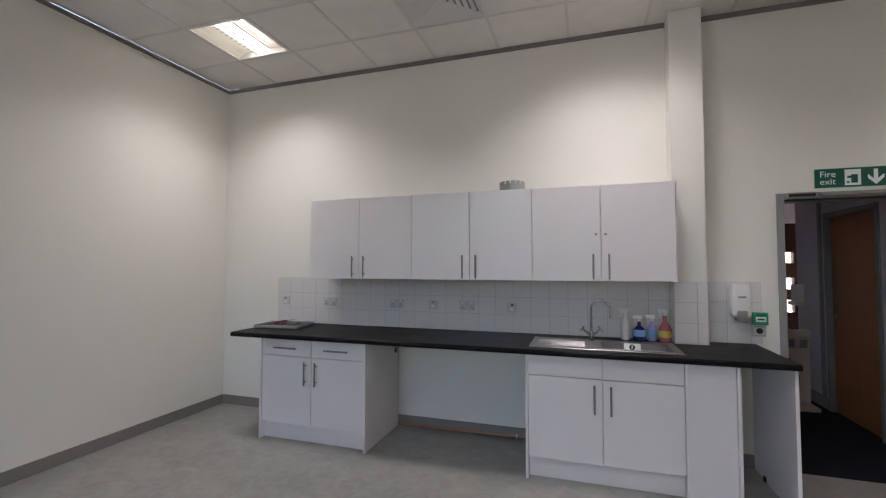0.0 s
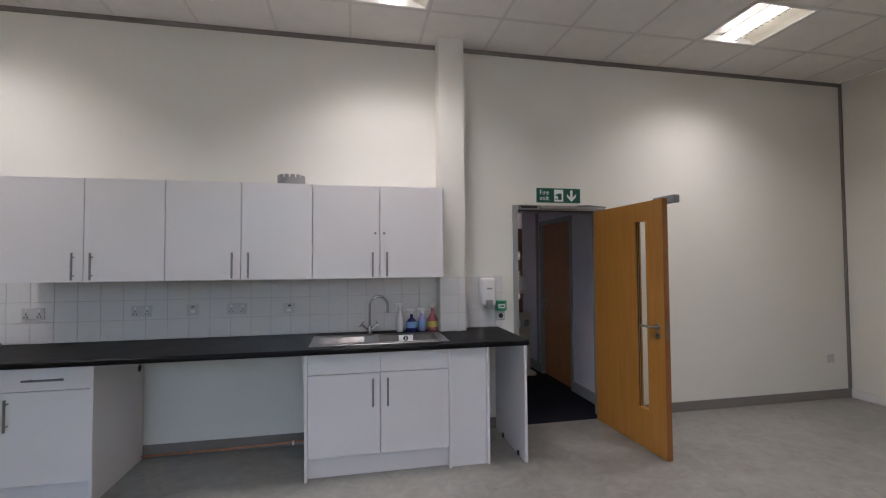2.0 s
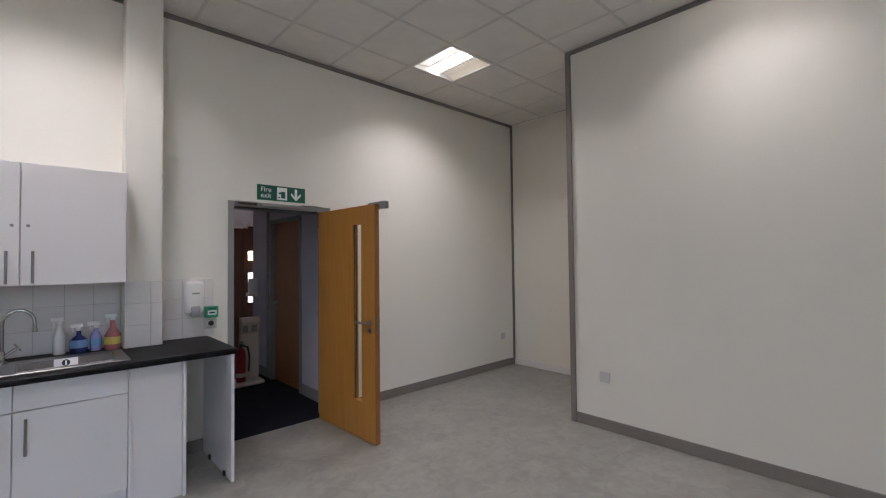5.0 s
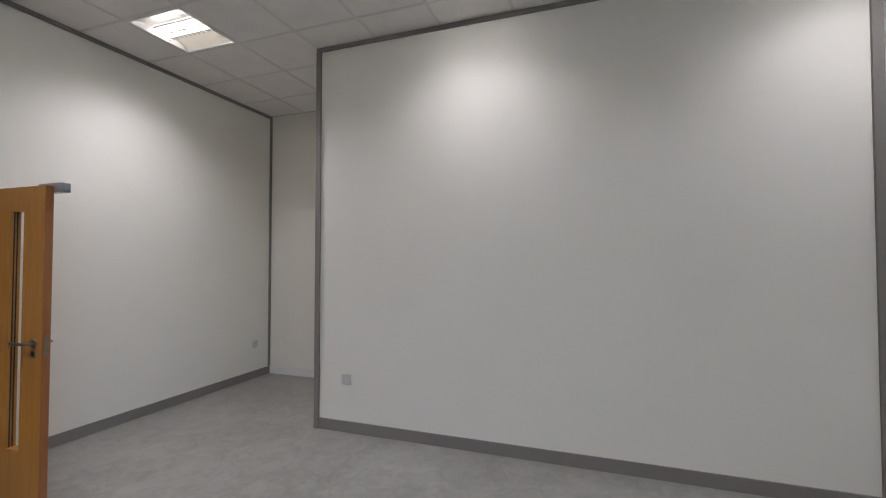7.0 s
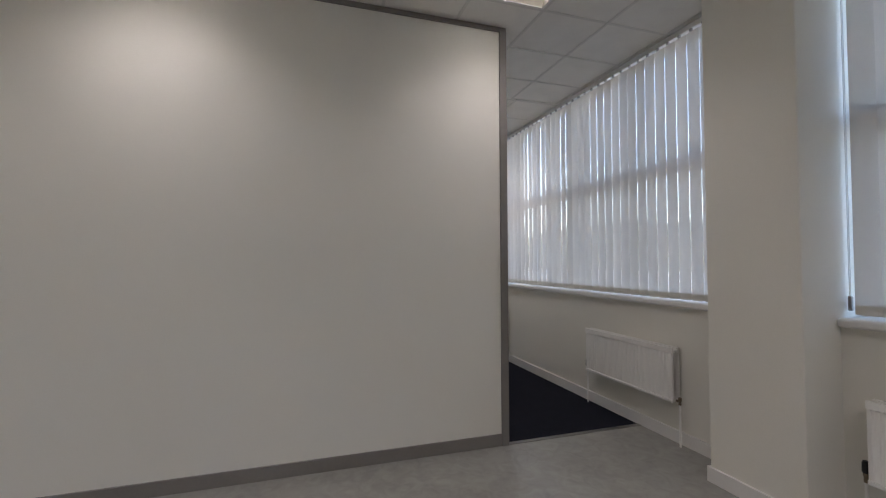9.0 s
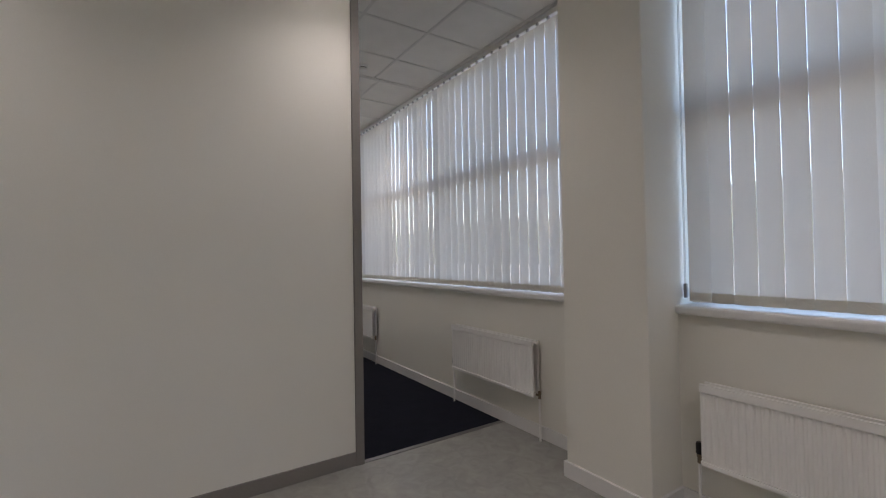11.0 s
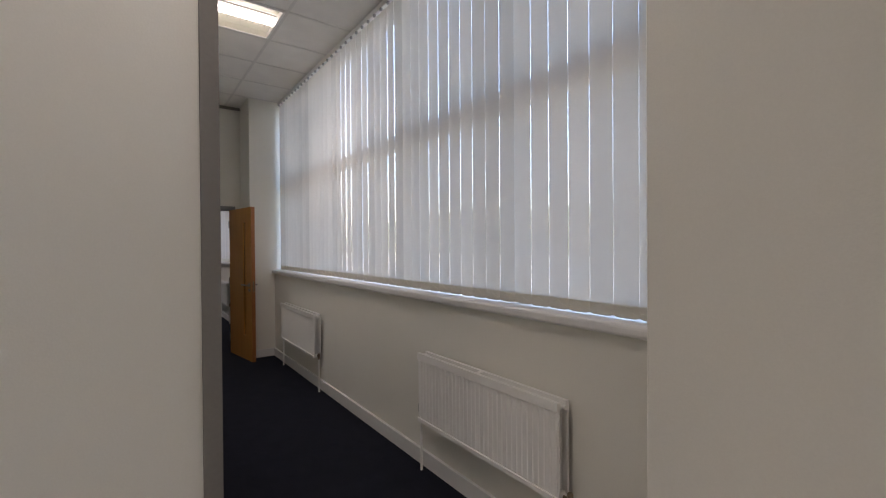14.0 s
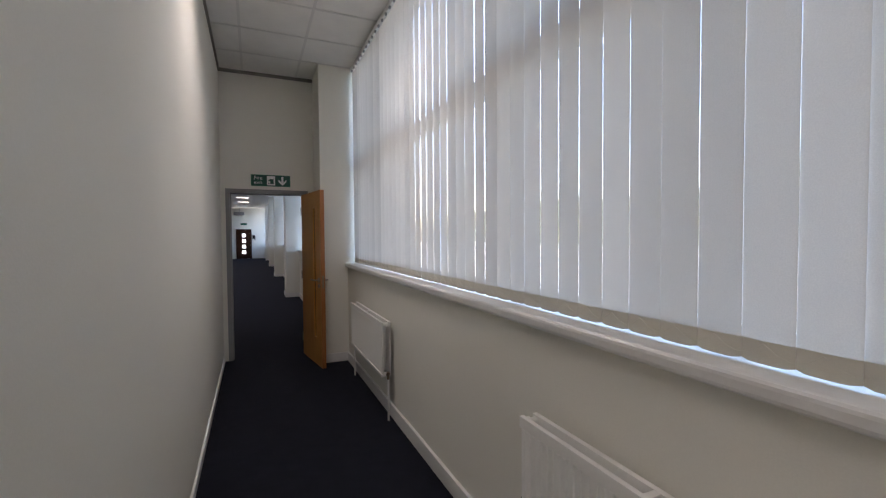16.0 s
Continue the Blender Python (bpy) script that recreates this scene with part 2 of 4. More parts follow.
# ---- setting: walls ----
DX0, DX1, DZ = 1.341, 2.19, 1.972        # doorway to the lobby
structure("wall_north", B(((XW - 0.15, YK, 0), (DX0 - 0.04, YK + 0.13, ZC)), ((DX1 + 0.04, YK, 0), (XA + 0.15, YK + 0.13, ZC)),
                          ((DX0 - 0.04, YK, DZ + 0.045), (DX1 + 0.04, YK + 0.13, ZC))), PAINT, "plain white painted wall behind the kitchenette", "wall")
structure("pillar_kitchen", B(((0.578, 3.905, 0), (0.80, YK - 0.002, ZC + 0.02))), PAINT, "white boxed-in pillar beside the wall cupboards", "pillar")
structure("wall_west", B(((XW - 0.15, YW - 0.3, 0), (XW, YK - 0.002, ZC))), PAINT, "plain white painted side wall", "wall")
structure("wall_partition", B(((XP, YP0 + 0.1, 0), (XP + 0.1, YP1, ZC)), ((XP + 0.1, YP1 - 0.1, 0), (XA, YP1, ZC)),
                              ((XP, YP0, 0), (XE, YP0 + 0.1, ZC))), PAINT, "white painted partition closing off an inner room", "wall")
structure("wall_alcove", B(((XA, YP1 - 0.1, 0), (XA + 0.12, YK - 0.002, ZC))), PAINT, "white end wall of the alcove", "wall")
D2A, D2B, D2Z = -1.775, -2.615, 2.0       # doorway to the open office
structure("wall_east", B(((XE, D2A + 0.045, 0), (XE + 0.1, YF, ZC)), ((XE, YW - 0.27, 0), (XE + 0.1, D2B - 0.045, ZC)),
                         ((XE, D2B - 0.045, D2Z + 0.045), (XE + 0.1, D2A + 0.045, ZC))), PAINT, "white end wall of the passage with a doorway", "wall")
structure("wall_far", B(((XF, YW - 0.3, 0), (XF + 0.15, YF, ZC))), PAINT, "cream end wall of the open office", "wall")
structure("wall_office_side", B(((XE, YF, 0), (XF + 0.15, YF + 0.15, ZC))), PAINT, "white side wall of the open office", "wall")
structure("wall_window", B(((XW, YW - 0.33, -0.3), (XF + 0.15, YW, 1.1095))), PAINT, "white wall below the windows", "wall")
for x in COLS:
    structure("window_pillar", B(((x, YW - 0.33, 0), (x + COLW, YCOL, ZC + 0.02)), bevel=0.004), PAINT, "square white painted pillar between windows", "pillar")
structure("pillar_west", B(((XW, YW - 0.33, 0), (-3.15, YCOL, ZC + 0.02))), PAINT, "square white painted pillar between windows", "pillar")
structure("roof", B(((XW - 0.3, YW - 0.35, ZC + 0.25), (XF + 0.3, 8.6, ZC + 0.4))), GROUND, "flat roof slab over the rooms", "roof")
structure("fascia", B(((XW - 0.3, YW - 0.34, ZC + 0.02), (XF + 0.3, YW - 0.22, ZC + 0.25))), METAL_GREY, "grey fascia above the windows", "fascia")

# lobby beyond the kitchen door
RX = 2.33
structure("wall_lobby_east", B(((RX, YK + 0.13, 0), (RX + 0.1, 4.90, 2.6)), ((RX, 5.77, 0), (RX + 0.1, 6.42, 2.6)), ((RX, 4.90, 2.03), (RX + 0.1, 5.77, 2.6))),
          PAINT_LILAC, "lilac-white lobby wall with a side door", "wall")
structure("wall_lobby_west", B(((1.0, YK + 0.13, 0), (1.12, 8.0, 2.6))), PAINT_LILAC, "lilac-white lobby wall", "wall")
structure("wall_lobby_north", B(((1.0, 8.0, 0), (1.75, 8.12, 2.6)), ((1.75, 8.0, 2.12), (2.72, 8.12, 2.6)), ((2.72, 8.0, 2.12), (3.6, 8.12, 2.6)), ((3.5, 8.0, 0), (3.6, 8.12, 2.12))),
          PAINT_LILAC, "white lobby end wall above brown doors", "wall")
# the unseen gap at x 3.5 is added to let sky light brighten the lobby
structure("wall_lobby_return", B(((RX + 0.1, 6.32, 0), (3.6, 6.42, 2.6)), ((3.5, 6.42, 0), (3.6, 8.0, 0.8)), ((3.5, 6.42, 2.0), (3.6, 8.0, 2.6)), ((3.5, 6.95, 0.8), (3.6, 8.0, 2.0))), PAINT_LILAC, "white return wall of the lobby, with an unseen opening added for daylight", "wall")
structure("ceiling_lobby", B(((0.9, YK + 0.13, 2.6), (3.7, 8.2, 2.7))), PAINT_LILAC, "plain white lobby ceiling", "ceiling")


# ---- setting: ceiling of lay-in tiles ----
GX0, GY0, G = 2.835, 2.937, 0.6
PASSAGE_SHIFT = (-0.045, -0.075)
def cell(i, j):
    return GX0 + G * i, GY0 + G * j


LIGHTS = [(i, j) for i in (-10, -5, 0) for j in (0, -4, -8) if i > -10 or j > -4] + [(5, -9)]
OFFICE_LIGHTS = [(i, -8) for i in range(15, 50, 5)]
VENTS = [(-7, 0)]
HOLES = set(LIGHTS) | set(OFFICE_LIGHTS) | set(VENTS)


def ceiling_mesh(name, x0, x1, y0, y1, label, ox=0.0, oy=0.0):
    """Tiles and bars; ox and oy shift the grid."""
    bm, bars = bmesh.new(), bmesh.new()
    i0, i1 = math.floor((x0 - GX0 - ox) / G), math.ceil((x1 - GX0 - ox) / G)
    j0, j1 = math.floor((y0 - GY0 - oy) / G), math.ceil((y1 - GY0 - oy) / G)
    for i in range(i0, i1):
        for j in range(j0, j1):
            if (i, j) in HOLES:
                continue
            x, y = cell(i, j)[0] + ox, cell(i, j)[1] + oy
            a, b = max(x, x0) + 0.009, min(x + G, x1) - 0.009
            c, d = max(y, y0) + 0.009, min(y + G, y1) - 0.009
            if b - a > 0.01 and d - c > 0.01:
                box(bm, (a, c, ZC + 0.0032 + random.uniform(0, 0.001)), (b, d, ZC + 0.02))
    for i in range(i0, i1 + 1):
        x = cell(i, 0)[0] + ox
        if x0 < x < x1:
            box(bars, (x - 0.012, y0, ZC - 0.001), (x + 0.012, y1, ZC + 0.003))
    for j in range(j0, j1 + 1):
        y = cell(0, j)[1] + oy
        if y0 < y < y1:
            for i in range(i0, i1):
                x = cell(i, j)[0] + ox
                a, b = max(x + 0.012, x0), min(x + G - 0.012, x1)
                if b - a > 0.01:
                    box(bars, (a, y - 0.012, ZC - 0.001), (b, y + 0.012, ZC + 0.003))
    ob = structure(name, bm, CEIL, label, "ceiling")
    part("grid_bars", bars, TBAR, ob, "thin painted metal grid")
    return ob


ceiling_mesh("ceiling", XW, XA, YW - 0.25, YK, "suspended ceiling of off-white mineral fibre tiles")
ceiling_mesh("ceiling_passage", XA + 0.001, XE, YW - 0.25, YP0, "suspended tile ceiling of the passage", *PASSAGE_SHIFT)
ceiling_mesh("ceiling_office", XE + 0.1, XF, YW - 0.25, YF, "suspended tile ceiling of the open office")

# ---- setting: trims ----
def strip(name, bm, m, label):
    return structure(name, bm, m, label, "trim")


T0, T1 = ZC - 0.036, ZC - 0.002
strip("ceiling_trim_north", B(((XW + 0.02, YK - 0.018, T0), (0.577, YK, T1)), ((0.801, YK - 0.018, T0), (XA, YK, T1))), TRIM, "grey-brown strip where wall meets ceiling")
strip("ceiling_trim_west", B(((XW, YW, T0), (XW + 0.018, YK - 0.0005, T1))), TRIM, "grey-brown strip where wall meets ceiling")
strip("ceiling_trim_partition", B(((XP - 0.02, YP0 - 0.016, T0), (XP, YP1 + 0.016, T1))), TRIM, "grey strip along the partition's head")
strip("ceiling_trim_passage", B(((XP + 0.001, YP0 - 0.018, T0), (XE, YP0, T1)), ((XE - 0.018, YCOL, T0), (XE, YP0 - 0.019, T1))), TRIM, "grey-brown strip along the passage ceiling")
strip("corner_trim", B(((XP - 0.022, YP1 - 0.03, 0.001), (XP, YP1 + 0.016, T0))), TRIM, "grey vertical edge strip of the partition")
strip("corner_trim", B(((XP - 0.022, YP0 - 0.018, 0.001), (XP + 0.03, YP0, T0)), ((XP - 0.022, YP0, 0.001), (XP, YP0 + 0.04, T0))), TRIM, "grey vertical edge strip of the partition")
strip("corner_trim", B(((XA - 0.03, YK - 0.018, 0.1), (XA - 0.001, YK, T0))), TRIM, "grey vertical strip in the alcove corner")
strip("baseboard_north", B(((XW + 0.014, YK - 0.014, 0.001), (0.57, YK, 0.094)), ((0.80, YK - 0.014, 0.001), (DX0 - 0.05, YK, 0.094)), ((DX1 + 0.05, YK - 0.014, 0.001), (XA, YK, 0.094))), TRIM, "grey coved vinyl baseboard")
strip("baseboard_west", B(((XW, YW, 0.001), (XW + 0.014, YK - 0.001, 0.094))), TRIM, "grey coved vinyl baseboard")
strip("baseboard_partition", B(((XP - 0.014, YP0 + 0.041, 0.001), (XP, YP1 - 0.031, 0.094))), TRIM, "grey coved vinyl baseboard")
strip("baseboard_passage", B(((XP + 0.031, YP0 - 0.014, 0.0), (XE, YP0, 0.055))), SKIRT, "white baseboard of the passage")
strip("baseboard_alcove", B(((XA - 0.016, YP1, 0.001), (XA, YK - 0.02, 0.09)), bevel=0.003), SKIRT, "white wooden baseboard")
bm = B()
xs = [XW] + [v for x in COLS for v in (x, x + COLW)] + [XF]
for k in range(0, len(xs), 2):
    box(bm, (xs[k] + 0.002, YW, -0.002), (xs[k + 1] - 0.002, YW + 0.018, 0.10))
strip("baseboard_window", bm, SKIRT, "white wooden baseboard under the windows")
for x in COLS:
    strip("baseboard_pillar", B(((x - 0.016, YCOL, -0.001), (x + COLW + 0.016, YCOL + 0.016, 0.10)), ((x - 0.016, YW + 0.018, -0.001), (x, YCOL, 0.10)),
                                ((x + COLW, YW + 0.018, -0.001), (x + COLW + 0.016, YCOL, 0.10))), SKIRT, "white wooden baseboard round a pillar")
strip("baseboard_lobby", B(((RX - 0.014, YK + 0.13, 0.002), (RX, 4.87, 0.12)), ((RX - 0.014, 5.80, 0.002), (RX, 6.42, 0.12))), METAL_GREY, "grey lobby baseboard")


# ---- ceiling fittings ----
def build_light():
    t = thing("ceiling_light", "square recessed ceiling light with lit tubes, louvre and cream reflectors", "ceiling light", group="recessed ceiling lights")
    h = 0.281
    part("frame", B(((-h - 0.006, -h - 0.006, -0.002), (-h + 0.012, h + 0.006, 0.09)), ((h - 0.012, -h - 0.006, -0.002), (h + 0.006, h + 0.006, 0.09)),
                    ((-h + 0.012, -h - 0.006, -0.002), (h - 0.012, -h + 0.012, 0.09)), ((-h + 0.012, h - 0.012, -0.002), (h - 0.012, h + 0.006, 0.09)),
                    ((-h, -h, 0.09), (h, h, 0.1))), PLASTIC, t)
    for s in (-1, 1):
        bm = bmesh.new()
        pr = [(0.27 * s, 0.004), (0.22 * s, 0.032), (0.15 * s, 0.052), (0.088 * s, 0.058), (0.088 * s, 0.068), (0.27 * s, 0.068)]
        for a, b in zip(pr, pr[1:]):
            bm.faces.new([bm.verts.new((p[0], y, p[1])) for p, y in ((a, -0.268), (b, -0.268), (b, 0.268), (a, 0.268))])
        part("reflector", bm, CREAM, t, "cream curved reflector")
        part("lamp_tube", rod([(0.036 * s, -0.262, 0.024), (0.036 * s, 0.262, 0.024)], 0.012, 10), TUBE, t, "lit white lamp tube", smooth=True)
        part("rail", B(((0.074 * s, -0.268, 0.04), (0.079 * s, 0.268, 0.058))), CHROME, t, "polished louvre rail")
    part("rail", B(((-0.003, -0.268, 0.03), (0.003, 0.268, 0.058))), CHROME, t, "polished louvre rail")
    for k in range(11):
        y = -0.25 + 0.05 * k
        part("blade", B(((-0.074, y - 0.001, 0.004), (-0.003, y + 0.001, 0.012)), ((0.003, y - 0.001, 0.004), (0.074, y + 0.001, 0.012))), CHROME, t)
    return t


def light_at(i, j):
    x, y = cell(i, j)
    if i == 5:
        x, y = x + PASSAGE_SHIFT[0], y + PASSAGE_SHIFT[1]
    return x + G / 2, y + G / 2


first = build_light()
for k, ij in enumerate(LIGHTS + OFFICE_LIGHTS):
    x, y = light_at(*ij)
    m = pose(x, y, ZC)
    if k == 0:
        first.matrix_basis = m
    else:
        copy_thing(first, m)
    la = bpy.data.lights.new("lamp_glow", "AREA")
    la.shape, la.size, la.size_y, la.spread = "RECTANGLE", 0.5, 0.52, radians(126)
    la.energy, la.color = LAMP_W * (0.65 if ij == (5, -9) else 0.43 if ij[0] == 0 and ij[1] < 0 else 0.86 if ij[1] == 0 else 1.0), LAMP_COL
    new("lamp_glow", la).matrix_world = pose(x, y, ZC - 0.004)

for ij in VENTS:
    x, y = light_at(*ij)
    v = thing("ceiling_vent", "square off-white four-way ceiling air diffuser", "air vent", (x, y, ZC))
    part("backing", B(((-0.28, -0.28, 0.06), (0.28, 0.28, 0.065))), PLASTIC_GREY, v, "dark duct behind the vanes")
    for k in range(6):
        o, w = 0.292 - 0.046 * k, 0.04
        bm = bmesh.new()
        for q in range(4):
            c, s = [(1, 0), (0, 1), (-1, 0), (0, -1)][q]
            ring = [(o, -o, 0.0), (o, o, 0.0), (o - w, o - w, 0.026), (o - w, -o + w, 0.026)]
            lo = [bm.verts.new((c * a - s * b, s * a + c * b, z)) for a, b, z in ring]
            hi = [bm.verts.new((c * a - s * b, s * a + c * b, z + 0.003)) for a, b, z in ring]
            bm.faces.new(lo), bm.faces.new(hi[::-1])
            for e in range(4):
                bm.faces.new((lo[e], lo[(e + 1) % 4], hi[(e + 1) % 4], hi[e]))
        part("vane", bm, PLASTIC, v)

d = thing("smoke_detector", "round white smoke detector on the passage ceiling", "smoke detector", (4.93, -2.235, ZC))
part("base", lathe([(0.055, 0), (0.055, -0.012), (0.048, -0.018)], 20), PLASTIC, d, smooth=True)
part("ring", lathe([(0.04, -0.018), (0.04, -0.026)], 20), BLACK, d, "dark sensing slots")
part("cap", lathe([(0.045, -0.026), (0.042, -0.04), (0.02, -0.048)], 20), PLASTIC, d, smooth=True)


# ---- windows with vertical blinds ----
ZS = 1.161
PITCH = 0.1165
YB = -3.115


def slat_meshes():
    zt, zb, n, w = 3.372, 1.171, 6, 0.0592
    bm, hm = bmesh.new(), bmesh.new()
    def sheet(b, z0, z1, off, lift=0.0):
        rows = []
        for z, up in ((z0, lift), (z1, 0)):
            rows.append([b.verts.new((-w + 2 * w * i / n, off + 0.006 * math.cos(math.pi * (i / n - 0.5)) - 0.003, z + (up if i in (0, n) else 0))) for i in range(n + 1)])
        for i in range(n):
            b.faces.new((rows[0][i], rows[0][i + 1], rows[1][i + 1], rows[1][i]))
    sheet(bm, zb, zt, 0)
    sheet(hm, zb - 0.005, zb + 0.05, 0.0022, 0.005)
    sheet(hm, zb - 0.005, zb + 0.05, -0.0022, 0.005)
    return mesh("slat", bm, SLAT, True), mesh("hem", hm, HEM, True)


SLAT_ME, HEM_ME = slat_meshes()


def blind(x0, x1, tilt, label, lift=0.0):
    b = thing("vertical_blind", label, "blind", (x0, YB, 0))
    part("headrail", B(((0, -0.02, 3.385), (x1 - x0, 0.02, 3.43)), bevel=0.003), PLASTIC, b, "white aluminium headrail")
    n = int((x1 - x0 - 0.09) / PITCH) + 1
    cbm = bmesh.new()
    for k in range(n):
        x = 0.05 + PITCH * k
        box(cbm, (x - 0.012, 0.008, 3.366), (x + 0.012, 0.023, 3.386))
        a = tilt(x0 + x) + random.uniform(-0.6, 0.6)
        s = new("slat", SLAT_ME)
        s.parent = b
        s.matrix_basis = pose(x, 0, lift, 0, 0, a)
        h = new("hem", HEM_ME)
        h.parent = s
        tagged(h, "beige weighted hem")
    c = part("carrier_clips", cbm, PLASTIC_GREY, b, "small grey carrier clips under the rail")
    tagged(c, kind="stuff")
    chain = [(0.05 + PITCH * (k + f / 4), 0.012, ZS + lift + 0.055 - 0.030 * math.sin(math.pi * f / 4)) for k in range(n - 1) for f in range(4)]
    part("chain", rod(chain, 0.0008, 5), HEM, b, "thin bead chain looping from slat to slat")
    return b


def window(x0, x1, name):
    w = structure(name, B(((x0, YG - 0.03, ZS - 0.002), (x1, YG + 0.03, ZS + 0.055)), ((x0, YG - 0.03, ZC - 0.03), (x1, YG + 0.03, ZC + 0.02)), bevel=0.004), SKIRT,
                  "wide white framed window behind blinds", "window")
    n = max(1, round((x1 - x0) / 1.2))
    for k in range(n + 1):
        x = min(max(x0 + (x1 - x0) * k / n, x0 + 0.03), x1 - 0.03)
        part("mullion", B(((x - 0.03, YG - 0.028, ZS + 0.053), (x + 0.03, YG + 0.034, ZC - 0.028)), bevel=0.004), SKIRT, w)
    part("transom", B(((x0 + 0.01, YG - 0.026, 2.285), (x1 - 0.01, YG + 0.045, 2.405)), bevel=0.004), SKIRT, w)
    for k in range(n):
        a, b = x0 + (x1 - x0) * k / n + 0.03, x0 + (x1 - x0) * (k + 1) / n - 0.03
        for z0, z1 in ((ZS + 0.055, 2.285), (2.405, ZC - 0.03)):
            p = part("pane", B(((a, YG - 0.004, z0), (b, YG + 0.004, z1))), GLASS, w, "clear glass")
            p.visible_shadow = False
    s = structure("window_sill", B(((x0, YG, 1.110), (x1, YW + 0.040, ZS)), bevel=0.016, seg=3), SKIRT, "deep white painted window sill", "window sill")
    return w


spans = [(-3.15, COLS[0])] + [(COLS[k] + COLW, COLS[k + 1]) for k in range(5)]
for k, (a, b) in enumerate(spans):
    window(a, b, "window_%d" % (k + 1))
blind(-1.2, 2.185, lambda x: 14 if x > 2.03 else -4.2, "closed off-white fabric vertical blind, gap at its edge", 0.012)
blind(2.82, 8.18, lambda x: -2.3 if x < 3.9 else -1.4 if x < 4.75 else (random.choice((-3.8, -2.8, -1.6, -0.4)) if x < 6.1 else 0.6), "off-white fabric vertical blind with a few slats ajar")
for a, b in spans[2:]:
    blind(a + 0.3, b - 0.03, lambda x: 12, "closed off-white fabric vertical blind in the office")

wd = thing("blind_wand", "grey plastic cord weight hanging beside the blind", "cord weight", (2.19, -3.10, 1.20))
part("weight", B(((-0.009, -0.012, 0), (0.009, 0.012, 0.085)), bevel=0.004), PLASTIC_GREY, wd)
part("cord", rod([(-0.003, 0, 0.08), (-0.003, 0, 2.19)], 0.002, 6), PLASTIC, wd, "thin white control cord")
part("cord", rod([(0.004, 0, 0.08), (0.004, 0, 2.19)], 0.002, 6), PLASTIC, wd, "thin white control cord")


# ---- radiators ----
def radiator(x, length, label, valve_left=True, dz=0.0):
    """x is the end nearest the vinyl room."""
    z0, z1 = 0.345, 0.785
    r = thing("radiator", label, "radiator", (x, YW, dz), group="wall radiators")
    def panel(yc, front):
        bm = bmesh.new()
        n = int(length / 0.0333)
        step = length / n
        prof = []
        for i in range(n):
            for f, dd in ((0.0, 0.0), (0.34, 0.0), (0.46, 0.0045), (0.88, 0.0045)):
                prof.append(((i + f) * step, yc + (dd if front else -dd)))
        prof.append((length, yc))
        zz = [z0 + 0.022, z0 + 0.03, z1 - 0.05, z1 - 0.042]
        rows = []
        for k, z in enumerate(zz):
            rows.append([bm.verts.new((a, b if k in (1, 2) else yc, z)) for a, b in prof])
        for p, q in zip(rows, rows[1:]):
            for i in range(len(prof) - 1):
                bm.faces.new((p[i], p[i + 1], q[i + 1], q[i]))
        return bm
    def rim(yc):
        t = 0.010
        return B(((0, yc - t, z0), (length, yc + 0.008, z0 + 0.022)), ((0, yc - t, z1 - 0.042), (length, yc + 0.009, z1)),
                 ((0, yc - t, z0 + 0.022), (0.006, yc, z1 - 0.042)), ((length - 0.006, yc - t, z0 + 0.022), (length, yc, z1 - 0.042)))
    front = part("front_panel", panel(0.096, True), RAD, r, "ribbed white front panel")
    part("rim", rim(0.098), RAD, front, "flat white rolled rim")
    rear = part("rear_panel", panel(0.042, False), RAD, r)
    part("rim", rim(0.038), RAD, rear)
    fins = bmesh.new()
    xs = [0.05 + 0.0125 * i for i in range(int((length - 0.1) / 0.0125) + 1)]
    low, high = ([fins.verts.new((x, 0.083 if i % 2 else 0.052, z)) for i, x in enumerate(xs)] for z in (z0 + 0.04, z1 - 0.03))
    for i in range(len(xs) - 1):
        fins.faces.new((low[i], low[i + 1], high[i + 1], high[i]))
    part("convector", fins, RAD, r, "folded convector fins between the panels")
    for xe in (0.02, length - 0.02):
        for z in (z0 + 0.014, z1 - 0.024):
            part("manifold", rod([(xe, 0.036, z), (xe, 0.092, z)], 0.017, 12), RAD, r, smooth=True)
        part("air_vent", rod([(xe + (0.02 if xe > 0.1 else -0.02) * 1.6, 0.062, z1 - 0.024), (xe, 0.062, z1 - 0.024)], 0.011, 10), RAD, r, smooth=True)
        part("bracket", B(((xe + (-0.12 if xe > 0.1 else 0.1), 0.0, z0 + 0.05), (xe + (-0.1 if xe > 0.1 else 0.12), 0.034, z1 - 0.05))), RAD, r)
    part("bridge", B(((length / 2 - 0.012, 0.03, z1 - 0.006), (length / 2 + 0.012, 0.089, z1 - 0.001)), bevel=0.001), RAD, r, "small clip across the two panels")
    for xe, s, big in ((-0.03, -1, not valve_left), (length + 0.03, 1, valve_left)):
        v = part("valve", lathe([(0.011, 0), (0.011, 0.03), (0.014, 0.034), (0.014, 0.055), (0.009, 0.06)], 12, (xe, 0.06, z0 - 0.012)), BRASS, r, "dark tarnished valve body", True)
        part("spigot", rod([(xe, 0.06, z0 + 0.014), (xe - s * 0.05, 0.06, z0 + 0.014)], 0.009, 10), BRASS, v, smooth=True)
        if big:
            part("cap", lathe([(0.014, 0.05), (0.018, 0.056), (0.017, 0.105), (0.013, 0.115)], 14, (xe, 0.06, z0 - 0.012)), BLACK, v, "dark valve knob", True)
        part("pipe", rod([(xe, 0.06, z0), (xe, 0.06, -dz)], 0.0085, 10), RAD, r, "white painted pipe", True)
    return r


